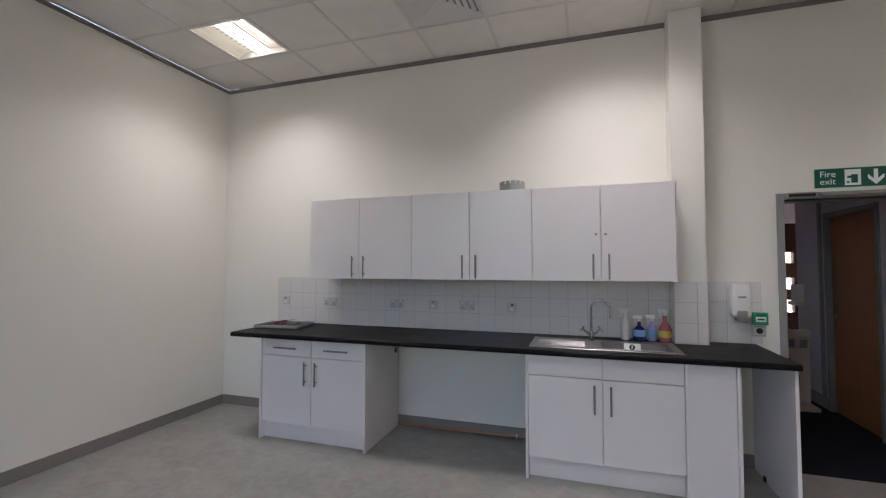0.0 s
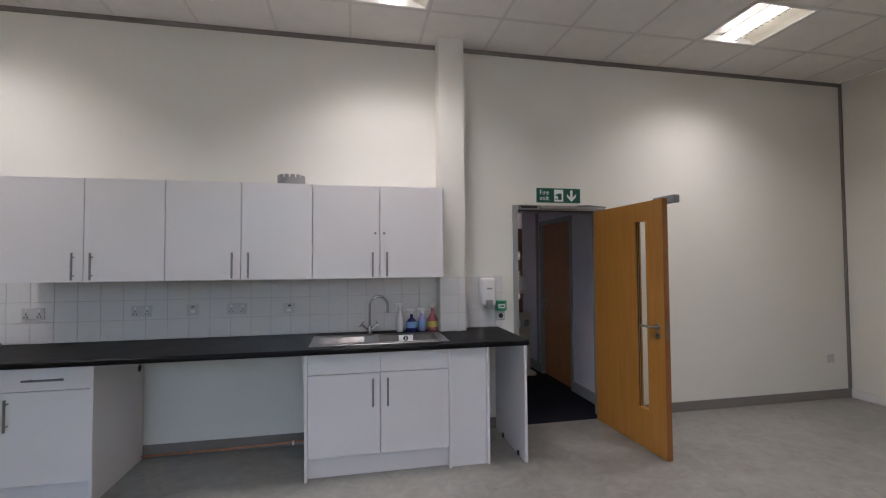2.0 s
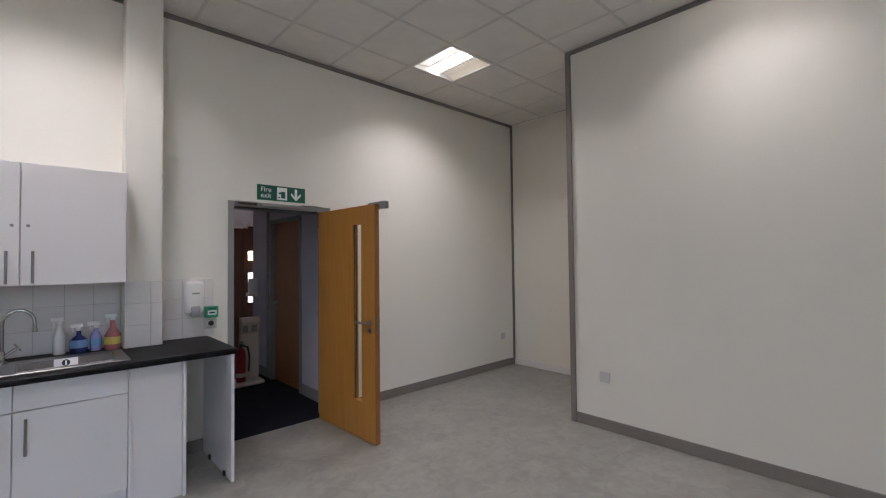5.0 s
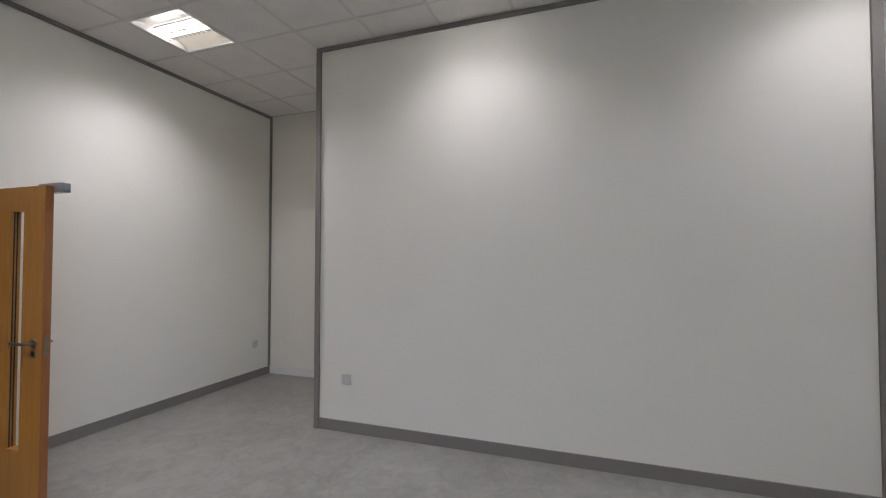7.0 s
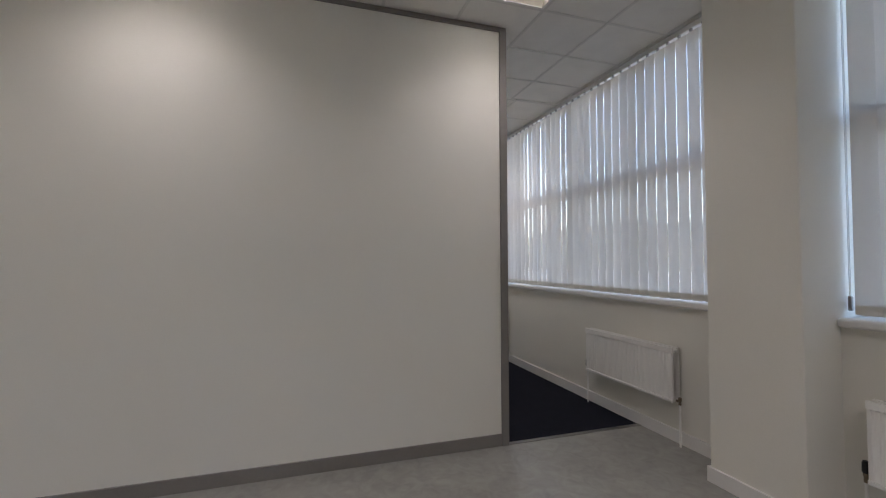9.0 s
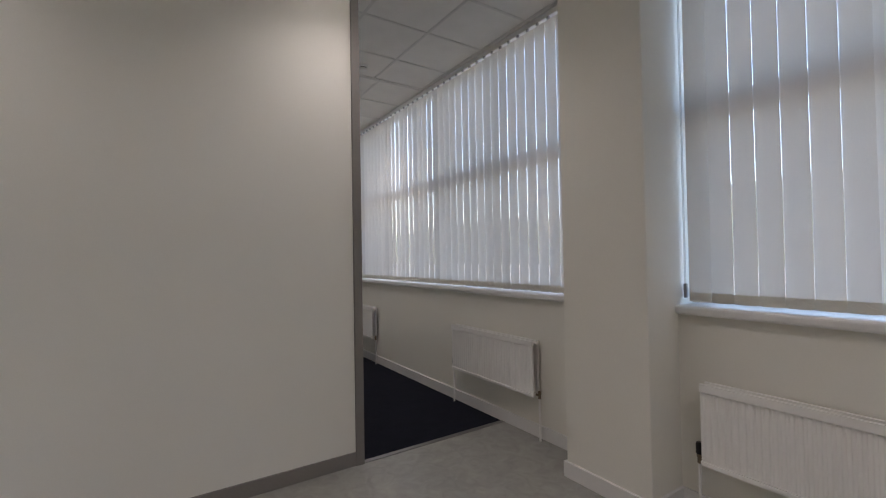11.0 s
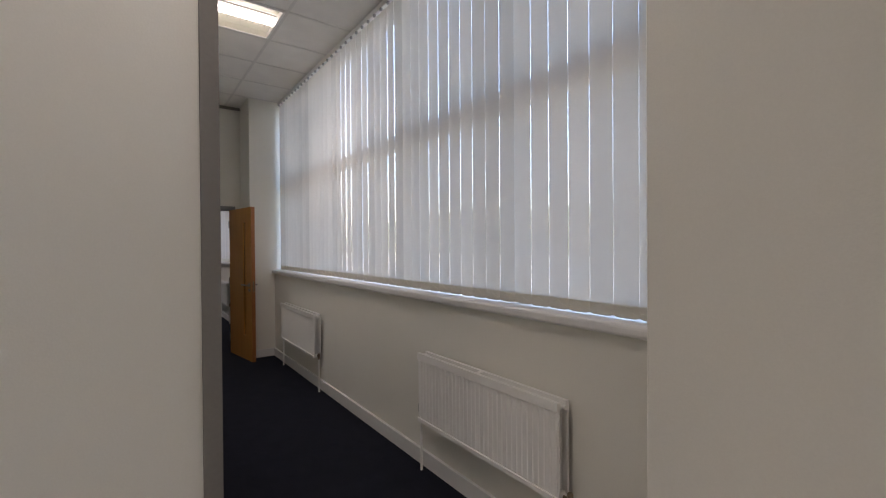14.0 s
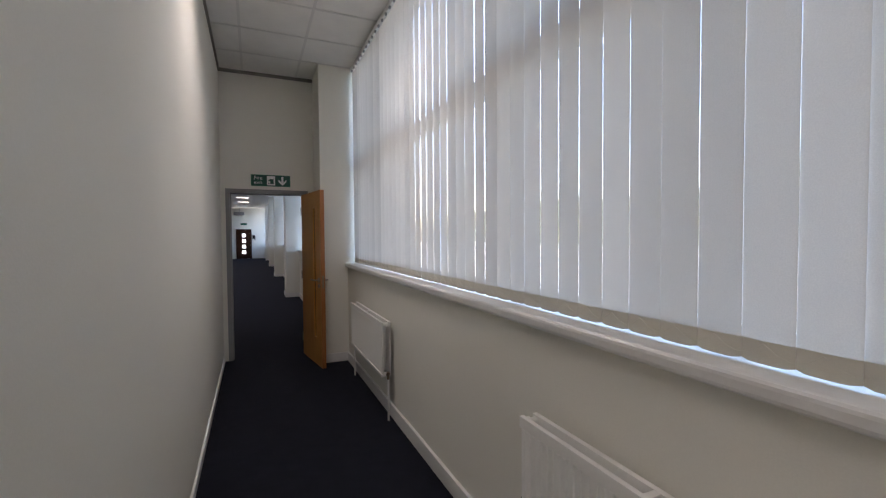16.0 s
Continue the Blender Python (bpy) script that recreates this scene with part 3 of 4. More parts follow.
radiator(3.318, 1.127, "white double panel radiator under the long window")
radiator(6.40, 1.18, "white double panel radiator near the open door")
radiator(0.55, 1.50, "white double panel radiator under the near window", dz=-0.035)
radiator(11.2, 1.2, "white radiator in the open office")
radiator(16.6, 1.2, "white radiator in the open office")

# ---- kitchenette ----
YD = 3.41            # face of the base doors


def bar_handle(parent, x, y, z0, z1, vertical=True):
    bm = bmesh.new()
    if vertical:
        rod([(x, y - 0.03, z0), (x, y - 0.03, z1)], 0.007, 10, bm)
        for z in (z0 + 0.03, z1 - 0.03):
            rod([(x, y - 0.03, z), (x, y, z)], 0.0045, 8, bm)
    else:
        rod([(z0, y - 0.03, x), (z1, y - 0.03, x)], 0.007, 10, bm)
        for z in (z0 + 0.03, z1 - 0.03):
            rod([(z, y - 0.03, x), (z, y, x)], 0.0045, 8, bm)
    return part("handle", bm, STEEL_DARK, parent, "satin steel bar handle", True)


def base_unit(x0, x1, label, drawer_handles):
    """Two doors under two drawer fronts, between end panels that reach the floor."""
    u = thing("base_cabinet", label, "cabinet")
    part("body", B(((x0 + 0.02, YD + 0.04, 0.15), (x1 - 0.02, YK - 0.05, 0.862))), CARCASS, u)
    part("plinth", B(((x0 + 0.02, YD + 0.045, 0.001), (x1 - 0.02, YD + 0.062, 0.148))), CARCASS, u)
    for x in (x0, x1 - 0.018):
        e = part("end_panel", B(((x, YD - 0.014, 0.0), (x + 0.018, YK - 0.016, 0.866)), bevel=0.001), CARCASS, u)
    xm = (x0 + x1) / 2
    for a, b, hx in ((x0 + 0.02, xm - 0.0025, xm - 0.052), (xm + 0.0025, x1 - 0.02, xm + 0.052)):
        d = part("door", B(((a, YD, 0.150), (b, YD + 0.018, 0.714)), bevel=0.0015), CARCASS, u)
        bar_handle(d, hx, YD, 0.487, 0.680)
        w = part("drawer_front", B(((a, YD, 0.720), (b, YD + 0.018, 0.860)), bevel=0.0015), CARCASS, u)
        if drawer_handles:
            bar_handle(w, 0.786, YD, (a + b) / 2 - 0.11, (a + b) / 2 + 0.11, False)
    return u


left_unit = base_unit(-2.752, -1.728, "white base cabinet with two drawers and two doors", True)
part("cable_hole", rod([(-1.730, 3.985, 0.705), (-1.7255, 3.985, 0.705)], 0.026, 18), BLACK, left_unit, "round dark cable hole in the end panel")
base_unit(-0.466, 0.561, "white sink base cabinet with two doors", False)

f = thing("filler_panel", "white filler panel closing the end of the run", "panel")
part("face", B(((0.563, YD + 0.012, 0.0), (0.829, YD + 0.03, 0.864))), CARCASS, f)
part("side", B(((0.830, YD - 0.012, 0.0), (0.850, YK - 0.03, 0.865)), bevel=0.001), CARCASS, f)
f = thing("end_support", "white board holding up the worktop's free end", "panel")
part("board", B(((1.112, 3.365, 0.0), (1.132, YK - 0.016, 0.865)), bevel=0.001), CARCASS, f)
for y in (3.50, 3.85):
    part("foot_bracket", B(((1.098, y - 0.015, 0.0), (1.112, y + 0.015, 0.035)), bevel=0.003), BLACK, f, "small dark foot bracket")

# worktop with a cut-out for the bowl
WX0, WX1, WY0 = -3.02, 1.142, 3.335
HX0, HX1, HY0, HY1 = 0.05, 0.51, 3.50, 3.79
wt = thing("worktop", "black laminate worktop with a rounded front edge", "worktop")
bm = bmesh.new()
def wt_run(x0, x1):
    prof = [(WY0 + 0.012, 0.868), (WY0 + 0.003, 0.873), (WY0, 0.885), (WY0 + 0.003, 0.898), (WY0 + 0.012, 0.906), (HY0, 0.906), (HY0, 0.868)]
    a = [bm.verts.new((x0, *p)) for p in prof]
    b = [bm.verts.new((x1, *p)) for p in prof]
    for i in range(7):
        bm.faces.new((a[i], a[(i + 1) % 7], b[(i + 1) % 7], b[i]))
    bm.faces.new(a[::-1]), bm.faces.new(b)
wt_run(WX0, WX1)
box(bm, (WX0, HY0, 0.868), (HX0, HY1, 0.906)), box(bm, (HX1, HY0, 0.868), (WX1, HY1, 0.906))
box(bm, (WX0, HY1, 0.868), (0.577, YK - 0.009, 0.906)), box(bm, (0.577, HY1, 0.868), (0.801, 3.896, 0.906)), box(bm, (0.801, HY1, 0.868), (WX1, YK - 0.009, 0.906))
part("slab", bm, WORKTOP, wt)
part("end_strip", B(((WX1, WY0 + 0.006, 0.869), (WX1 + 0.0015, YK - 0.01, 0.905))), WORKTOP, wt)

sk = thing("sink", "stainless steel sink with drainer set in the worktop", "sink")
bm = bmesh.new()
SX0, SX1, SY0, SY1, Z = -0.44, 0.553, 3.445, 3.875, 0.906
for a, b in (((SX0, SY0), (HX0, SY1)), ((HX1, SY0), (SX1, SY1)), ((HX0, SY0), (HX1, HY0)), ((HX0, HY1), (HX1, SY1))):
    box(bm, (a[0], a[1], Z), (b[0], b[1], Z + 0.004))
part("rim", bm, STEEL, sk)
part("rim_edge", B(((SX0 - 0.006, SY0 - 0.006, Z), (SX1 + 0.006, SY0, Z + 0.006)), ((SX0 - 0.006, SY1, Z), (SX1 + 0.006, SY1 + 0.006, Z + 0.006)),
                   ((SX0 - 0.006, SY0, Z), (SX0, SY1, Z + 0.006)), ((SX1, SY0, Z), (SX1 + 0.006, SY1, Z + 0.006)), bevel=0.002), STEEL, sk)
part("bowl", B(((HX0, HY0, 0.755), (HX1, HY1, 0.760)), ((HX0, HY0, 0.76), (HX0 + 0.004, HY1, Z + 0.003)), ((HX1 - 0.004, HY0, 0.76), (HX1, HY1, Z + 0.003)),
               ((HX0 + 0.004, HY0, 0.76), (HX1 - 0.004, HY0 + 0.004, Z + 0.003)), ((HX0 + 0.004, HY1 - 0.004, 0.76), (HX1 - 0.004, HY1, Z + 0.003))), STEEL_SHADED, sk)
for k in range(7):
    part("drain_rib", B(((-0.40, 3.53 + 0.038 * k, Z + 0.004), (-0.06, 3.542 + 0.038 * k, Z + 0.0075)), bevel=0.0015), STEEL, sk)
part("waste", lathe([(0.045, 0.76), (0.045, 0.763), (0.03, 0.7635)], 18, (0.28, 3.645, 0)), CHROME, sk, smooth=True)
st = part("sticker", B(((0.215, HY1 - 0.006, 0.862), (0.33, HY1 - 0.0045, 0.909))), WHITE, sk, "white sticker with a black mark")
part("mark", rod([(0.272, HY1 - 0.0068, 0.882), (0.272, HY1 - 0.006, 0.882)], 0.020, 18), BLACK, st)
part("stroke", B(((0.268, HY1 - 0.0078, 0.868), (0.276, HY1 - 0.0068, 0.895))), WHITE, st)

tp = thing("mixer_tap", "chrome swan-neck mixer tap with two cross handles", "tap", (-0.012, 3.84, 0.91))
part("base", lathe([(0.026, 0), (0.026, 0.008), (0.016, 0.014), (0.015, 0.06), (0.012, 0.075)], 18), CHROME, tp, smooth=True)
pts = [(0, 0, 0.07), (0, 0, 0.235)] + [(0.07 - 0.07 * math.cos(a), -0.02 * a / 3, 0.235 + 0.075 * math.sin(a)) for a in [math.pi * k / 12 for k in range(1, 13)]] + [(0.142, -0.022, 0.195)]
part("spout", rod(pts, 0.0095, 12), CHROME, tp, "tall curved spout", True)
part("nozzle", lathe([(0.012, 0), (0.012, 0.022)], 12, (0.142, -0.022, 0.176)), CHROME, tp, smooth=True)
for s in (-1, 1):
    h = part("handle", rod([(0, 0, 0.035), (0.062 * s, -0.005, 0.085)], 0.009, 10), CHROME, tp, "angled valve stem", True)
    c = Vector((0.066 * s, -0.005, 0.09))
    part("cross_head", rod([c + Vector((-0.016, 0, 0.022 * s)), c + Vector((0.016, 0, -0.022 * s))], 0.005, 8, rod([c + Vector((0, -0.025, 0)), c + Vector((0, 0.025, 0))], 0.005, 8)), CHROME, h, smooth=True)


def wall_unit(x0, x1, label, locks):
    u = thing("wall_cabinet", label, "cabinet", group="row of wall cupboards")
    y, z0, z1 = 3.685, 1.372, 2.090
    part("body", B(((x0 + 0.001, y + 0.034, z0 + 0.001), (x1 - 0.001, YK - 0.001, z1))), CARCASS, u)
    xm = (x0 + x1) / 2
    for a, b, hx in ((x0 + 0.0025, xm - 0.0025, xm - 0.055), (xm + 0.0025, x1 - 0.0025, xm + 0.055)):
        d = part("door", B(((a, y, z0), (b, y + 0.018, z1)), bevel=0.0015), CARCASS, u)
        bar_handle(d, hx, y, 1.385, 1.572)
        if locks:
            lx = xm + (-0.034 if hx < xm else 0.034)
            part("lock", rod([(lx, y - 0.004, 1.72), (lx, y, 1.72)], 0.009, 12), STEEL_DARK, d, "small round cam lock", True)
    return u


ux = [-2.456, -1.449, -0.4425, 0.564]
for k in range(3):
    wall_unit(ux[k], ux[k + 1], "white two-door wall cupboard with bar handles" + (", lockable" if k == 2 else ""), k == 2)
part_side = thing("cover_panel", "white end cover panel of the wall cupboards", "panel")
part("board", B(((0.5655, 3.70, 1.366), (0.576, 3.903, 2.092))), CARCASS, part_side)

rg = thing("plastic_collar", "grey round plastic duct collar lying on the cupboards", "collar", (-0.61, 3.79, 2.090))
bm = lathe([(0.102, 0), (0.102, 0.05), (0.098, 0.052), (0.086, 0.052), (0.084, 0.004)], 28)
part("ring", bm, PLASTIC_GREY, rg, smooth=True)
for k in range(14):
    a = 2 * math.pi * k / 14
    part("tooth", B(((0.094, -0.016, 0.05), (0.101, 0.016, 0.074)), bevel=0.001), PLASTIC_GREY, rg).matrix_basis = Matrix.Rotation(a, 4, "Z")


# ---- switches, sockets and wall fittings ----
def plate(x, z, w, h, label, bits, wall="n"):
    """A face plate; bits are (x, z, w, h, material) on it."""
    p = thing("wall_socket", label, "socket")
    part("face_plate", B(((-w / 2, -0.011, -h / 2), (w / 2, 0, h / 2)), bevel=0.003), PLATE, p)
    for bx0, bz0, bw, bh, m in bits:
        part("rocker", B(((bx0 - bw / 2, -0.0145, bz0 - bh / 2), (bx0 + bw / 2, -0.0105, bz0 + bh / 2)), bevel=0.001), m, p)
    p.matrix_basis = pose(x, YK - 0.0095, z) if wall == "n" else pose(XP - 0.0005, x, z, 0, 0, -90)
    if wall == "plain":
        p.matrix_basis = pose(x, YK - 0.0005, z)
    return p


DOUBLE = [(-0.042, 0.024, 0.012, 0.018, PLASTIC), (0.042, 0.024, 0.012, 0.018, PLASTIC)] + [(s * 0.042 + dx, dz, 0.006, 0.011, BLACK) for s in (-1, 1) for dx, dz in ((-0.011, -0.022), (0.011, -0.022), (0, -0.002))]
for x in (-2.47, -1.75, -1.06):
    plate(x, 1.128, 0.146, 0.086, "white double power socket on the tiled splashback", DOUBLE)
plate(-2.998, 1.128, 0.086, 0.086, "white fused switch on the splashback", [(0, 0.026, 0.03, 0.009, BLACK), (0, -0.01, 0.03, 0.02, PLASTIC)])
plate(-1.385, 1.128, 0.086, 0.086, "white switch with a red indicator", [(0, 0.024, 0.02, 0.009, RED), (0, -0.012, 0.03, 0.022, PLASTIC)])
plate(-0.661, 1.122, 0.086, 0.086, "white switch with a black rocker", [(0.005, 0.022, 0.02, 0.014, BLACK), (0, -0.015, 0.03, 0.02, PLASTIC)])
plate(1.165, 1.005, 0.086, 0.086, "white key switch plate with a black dial", [])
kd = thing("key_dial", "black round key dial on a switch plate", "dial", (1.165, YK - 0.021, 1.005))
part("dial", rod([(0, 0, 0), (0, -0.006, 0)], 0.021, 18), BLACK, kd, smooth=True)
for z in (0.031, -0.034):
    part("caption", B(((-0.03, -0.0005, z - 0.003), (0.03, 0.0004, z + 0.003))), PLASTIC_GREY, kd)
plate(4.89, 0.428, 0.086, 0.086, "grey-white socket plate low on the wall", [], "plain")
plate(2.018, 0.457, 0.09, 0.09, "grey-white blank plate low on the partition", [], "e")

sd = thing("soap_dispenser", "white wall soap dispenser with grey push lever", "soap dispenser", (1.035, YK - 0.009, 1.075))
part("body", B(((-0.062, -0.10, 0.03), (0.062, 0, 0.272)), bevel=0.022, seg=3), PLASTIC, sd, smooth=True)
part("push_lever", B(((-0.034, -0.112, 0.0), (0.034, -0.02, 0.085)), bevel=0.014, seg=2), PLASTIC_GREY, sd, "grey push lever", True)
part("brand_bar", B(((-0.025, -0.102, 0.175), (0.025, -0.0995, 0.188))), PLASTIC_GREY, sd)
gs = thing("exit_button", "green break-glass door release with white window", "call point", (1.165, YK - 0.009, 1.097))
part("housing", B(((-0.048, -0.045, -0.046), (0.048, 0, 0.046)), bevel=0.006, seg=2), MINT, gs, smooth=True)
part("window", B(((-0.032, -0.047, -0.022), (0.032, -0.0445, 0.014))), WHITE, gs, "white centre panel")
part("caption", B(((-0.03, -0.0468, 0.024), (0.03, -0.0448, 0.034)), ((-0.022, -0.0485, -0.010), (0.022, -0.0468, 0.002))), GREEN, gs)


def bottle(x, y, label, prof, m, trigger, label_mat=None, z=0.91):
    b = thing("bottle", label, "bottle", (x, y, z))
    part("body", lathe(prof, 18), m, b, smooth=True)
    top = prof[-1][1]
    if label_mat:
        r = prof[1][0] + 0.0012
        part("label", lathe([(r, 0.035), (r, 0.085)], 18), label_mat, b)
    if trigger:
        t = part("trigger_head", B(((-0.045, -0.01, top + 0.02), (0.022, 0.01, top + 0.045)), ((-0.012, -0.011, top), (0.012, 0.011, top + 0.02)), bevel=0.004), PLASTIC, b, "white spray trigger")
        part("lever", B(((-0.034, -0.005, top - 0.012), (-0.026, 0.005, top + 0.02)), bevel=0.002), PLASTIC, t)
    return b


bottle(0.340, 3.945, "dark blue washing-up bottle with pale label and clear trigger", [(0.042, 0), (0.048, 0.008), (0.048, 0.062), (0.036, 0.095), (0.013, 0.115), (0.012, 0.145)], BLUE, True, SKYBLUE)
bottle(0.430, 3.955, "lilac cleaning spray bottle with white trigger", [(0.028, 0), (0.032, 0.008), (0.032, 0.10), (0.013, 0.13), (0.011, 0.15)], LILAC, True, SKYBLUE)
bottle(0.245, 3.985, "clear-white spray bottle with trigger", [(0.030, 0), (0.033, 0.008), (0.033, 0.12), (0.013, 0.17), (0.013, 0.195)], TILE, True, z=0.906)
bottle(0.520, 3.945, "pink cleaning spray with yellow label and white trigger", [(0.040, 0), (0.046, 0.008), (0.046, 0.095), (0.016, 0.15), (0.014, 0.195)], PINK, True, YELLOW)

ct = thing("cutlery_tray", "grey plastic cutlery tray with red-handled utensils", "cutlery tray", (-2.80, 3.78, 0.906), rz=8)
part("base", B(((-0.22, -0.16, 0), (0.22, 0.16, 0.004))), BLACK, ct)
for a, b in (((-0.22, -0.16), (0.22, -0.153)), ((-0.22, 0.153), (0.22, 0.16)), ((-0.22, -0.153), (-0.213, 0.153)), ((0.213, -0.153), (0.22, 0.153)), ((-0.075, -0.153), (-0.07, 0.153)), ((0.07, -0.153), (0.075, 0.153))):
    part("divider", B(((*a, 0.004), (*b, 0.030)), bevel=0.002), PLASTIC_GREY, ct)
for k in range(9):
    x = -0.19 + 0.047 * k + random.uniform(-0.008, 0.008)
    u = thing("utensil", ("red-handled" if k in (3, 4, 5) else "steel") + " utensil lying in the tray", "cutlery", (-2.80 + x, 3.78, 0.906), rz=8 + random.uniform(-12, 12), group="utensils in the tray")
    z = 0.018 + 0.008 * (k % 3) + (0.016 if k in (3, 4, 5) else 0)
    part("handle", rod([(0, -0.12, z + 0.01), (0, -0.01, z + 0.008)], 0.007, 8), RED if k in (3, 4, 5) else STEEL_DARK, u, smooth=True)
    part("blade", B(((-0.008, -0.01, z + 0.006), (0.008, 0.11, z + 0.009)), bevel=0.002), STEEL, u)

pp = thing("copper_pipe", "thin copper pipe run along the floor under the worktop", "pipe")
part("tube", rod([(-1.72, YK - 0.05, 0.03), (-1.1, YK - 0.05, 0.032), (-0.47, YK - 0.05, 0.045)], 0.0075, 10), COPPER, pp, smooth=True)
for x in (-1.38, -0.62):
    part("clip", B(((x - 0.008, YK - 0.063, 0.02), (x + 0.008, YK - 0.036, 0.05)), bevel=0.003), COPPER if x < -1 else PLASTIC, pp)


# ---- doors ----
def exit_sign(m):
    s = thing("exit_sign", "green fire exit sign with white arrow and lettering", "sign")
    w, h = 0.445, 0.138
    part("board", B(((-w / 2, -0.004, -h / 2), (w / 2, 0, h / 2)), bevel=0.001), GREEN, s)
    part("border", B(((-w / 2, -0.0045, h / 2 - 0.003), (w / 2, -0.0035, h / 2)), ((-w / 2, -0.0045, -h / 2), (w / 2, -0.0035, -h / 2 + 0.003)),
                     ((-w / 2, -0.0045, -h / 2 + 0.003), (-w / 2 + 0.003, -0.0035, h / 2 - 0.003)), ((w / 2 - 0.003, -0.0045, -h / 2 + 0.003), (w / 2, -0.0035, h / 2 - 0.003))), MINT, s)
    part("panel", B(((-0.045, -0.005, -0.056), (0.048, -0.0038, 0.056))), WHITE, s, "white square of the pictogram")
    part("pictogram", B(((-0.008, -0.0058, -0.04), (0.03, -0.0049, 0.02)), ((-0.03, -0.0058, -0.005), (-0.008, -0.0049, 0.012)), ((-0.034, -0.0058, -0.04), (-0.018, -0.0049, -0.028))), GREEN, s, "plain green pictogram shape")
    bm = B(((0.120, -0.005, -0.030), (0.144, -0.0038, 0.052)))
    vs = [bm.verts.new((x, -0.005, z)) for x, z in ((0.132, -0.056), (0.178, -0.010), (0.178, 0.018), (0.132, -0.028), (0.086, 0.018), (0.086, -0.010))]
    bm.faces.new((vs[0], vs[1], vs[2], vs[3])), bm.faces.new((vs[0], vs[3], vs[4], vs[5]))
    part("arrow", bm, WHITE, s, "white down arrow")
    text("Fire\nexit", 0.062, WHITE, s, pose(-0.192, -0.0046, 0.008, 90, 0, 0))
    s.matrix_basis = m
    return s


def lever(parent, y, z, face, s, toward):
    """Lever handle on a face at x = face, sticking out to s, pointing along y."""
    bm = rod([(face, y, z), (face + 0.05 * s, y, z), (face + 0.055 * s, y + 0.01 * toward, z), (face + 0.055 * s, y + 0.13 * toward, z)], 0.0095, 12)
    h = part("lever_handle", bm, STEEL, parent, "steel lever handle", True)
    part("rose", rod([(face, y, z), (face + 0.008 * s, y, z)], 0.026, 20), STEEL, h, smooth=True)
    part("keyhole_rose", rod([(face, y, z - 0.065), (face + 0.007 * s, y, z - 0.065)], 0.024, 20), STEEL, h, smooth=True)
    part("keyhole", rod([(face + 0.007 * s, y, z - 0.065), (face + 0.0085 * s, y, z - 0.065)], 0.009, 10), BLACK, h)


def door_leaf(width, height, label, group_mat, open_pose, glass):
    """Leaf along -y from its hinge at the origin; thickness in x."""
    d = thing("door", label, "door")
    t = 0.022
    y0, y1, z0, z1 = glass
    part("leaf", B(((-t, -width, 0.006), (t, -y1, height)), ((-t, -y0, 0.006), (t, 0, height)), ((-t, -y1, 0.006), (t, -y0, z0)), ((-t, -y1, z1), (t, -y0, height))), group_mat, d)
    part("lipping", B(((-t, -width - 0.003, 0.006), (t, -width, height))), OAK2, d, "darker lipped edge")
    b = 0.009
    for s in (-1, 1):
        x0, x1 = (t, t + 0.005) if s > 0 else (-t - 0.005, -t)
        part("glazing_bead", B(((x0, -y1 - b, z0 - b), (x1, -y1 + 0.002, z1 + b)), ((x0, -y0 - 0.002, z0 - b), (x1, -y0 + b, z1 + b)),
                               ((x0, -y1 + 0.002, z0 - b), (x1, -y0 - 0.002, z0 + 0.002)), ((x0, -y1 + 0.002, z1 - 0.002), (x1, -y0 - 0.002, z1 + b))), group_mat, d)
        part("glazing_seal", B(((s * 0.009 - 0.003, -y1, z0), (s * 0.009 + 0.003, -y1 + 0.003, z1)), ((s * 0.009 - 0.003, -y0 - 0.003, z0), (s * 0.009 + 0.003, -y0, z1))), BLACK, d, "black glazing seal")
        lever(d, -width + 0.07, 0.985, s * t, s, 1)
    part("pane", B(((-0.003, -y1, z0), (0.003, -y0, z1))), GLASS, d, "narrow wired vision panel").visible_shadow = False
    part("latch_plate", B(((-0.011, -width - 0.0045, 0.90), (0.011, -width - 0.0028, 1.04))), BRASS, d)
    for z in (0.22, 1.0, height - 0.2):
        part("hinge", rod([(-t - 0.004, 0.003, z - 0.05), (-t - 0.004, 0.003, z + 0.05)], 0.007, 10), STEEL, d, smooth=True)
    d.matrix_basis = open_pose
    return d


def door_frame(name, x0, x1, z, y0, y1, m, label):
    """Steel frame round an opening along x, local coordinates."""
    f = structure(name, B(((x0 - 0.044, y0, 0), (x0, y1, z + 0.044)), ((x1, y0, 0), (x1 + 0.044, y1, z + 0.044)), ((x0, y0, z), (x1, y1, z + 0.044))), METAL_GREY, label, "door frame")
    part("stop", B(((x0, (y0 + y1) / 2, 0.0), (x0 + 0.014, y1 - 0.01, z)), ((x1 - 0.014, (y0 + y1) / 2, 0.0), (x1, y1 - 0.01, z)), ((x0 + 0.014, (y0 + y1) / 2, z - 0.014), (x1 - 0.014, y1 - 0.01, z))), METAL_GREY, f)
    f.matrix_basis = m
    return f


door_frame("door_frame_1", DX0, DX1, DZ, YK - 0.018, YK + 0.14, Matrix(), "grey painted steel door frame to the lobby")
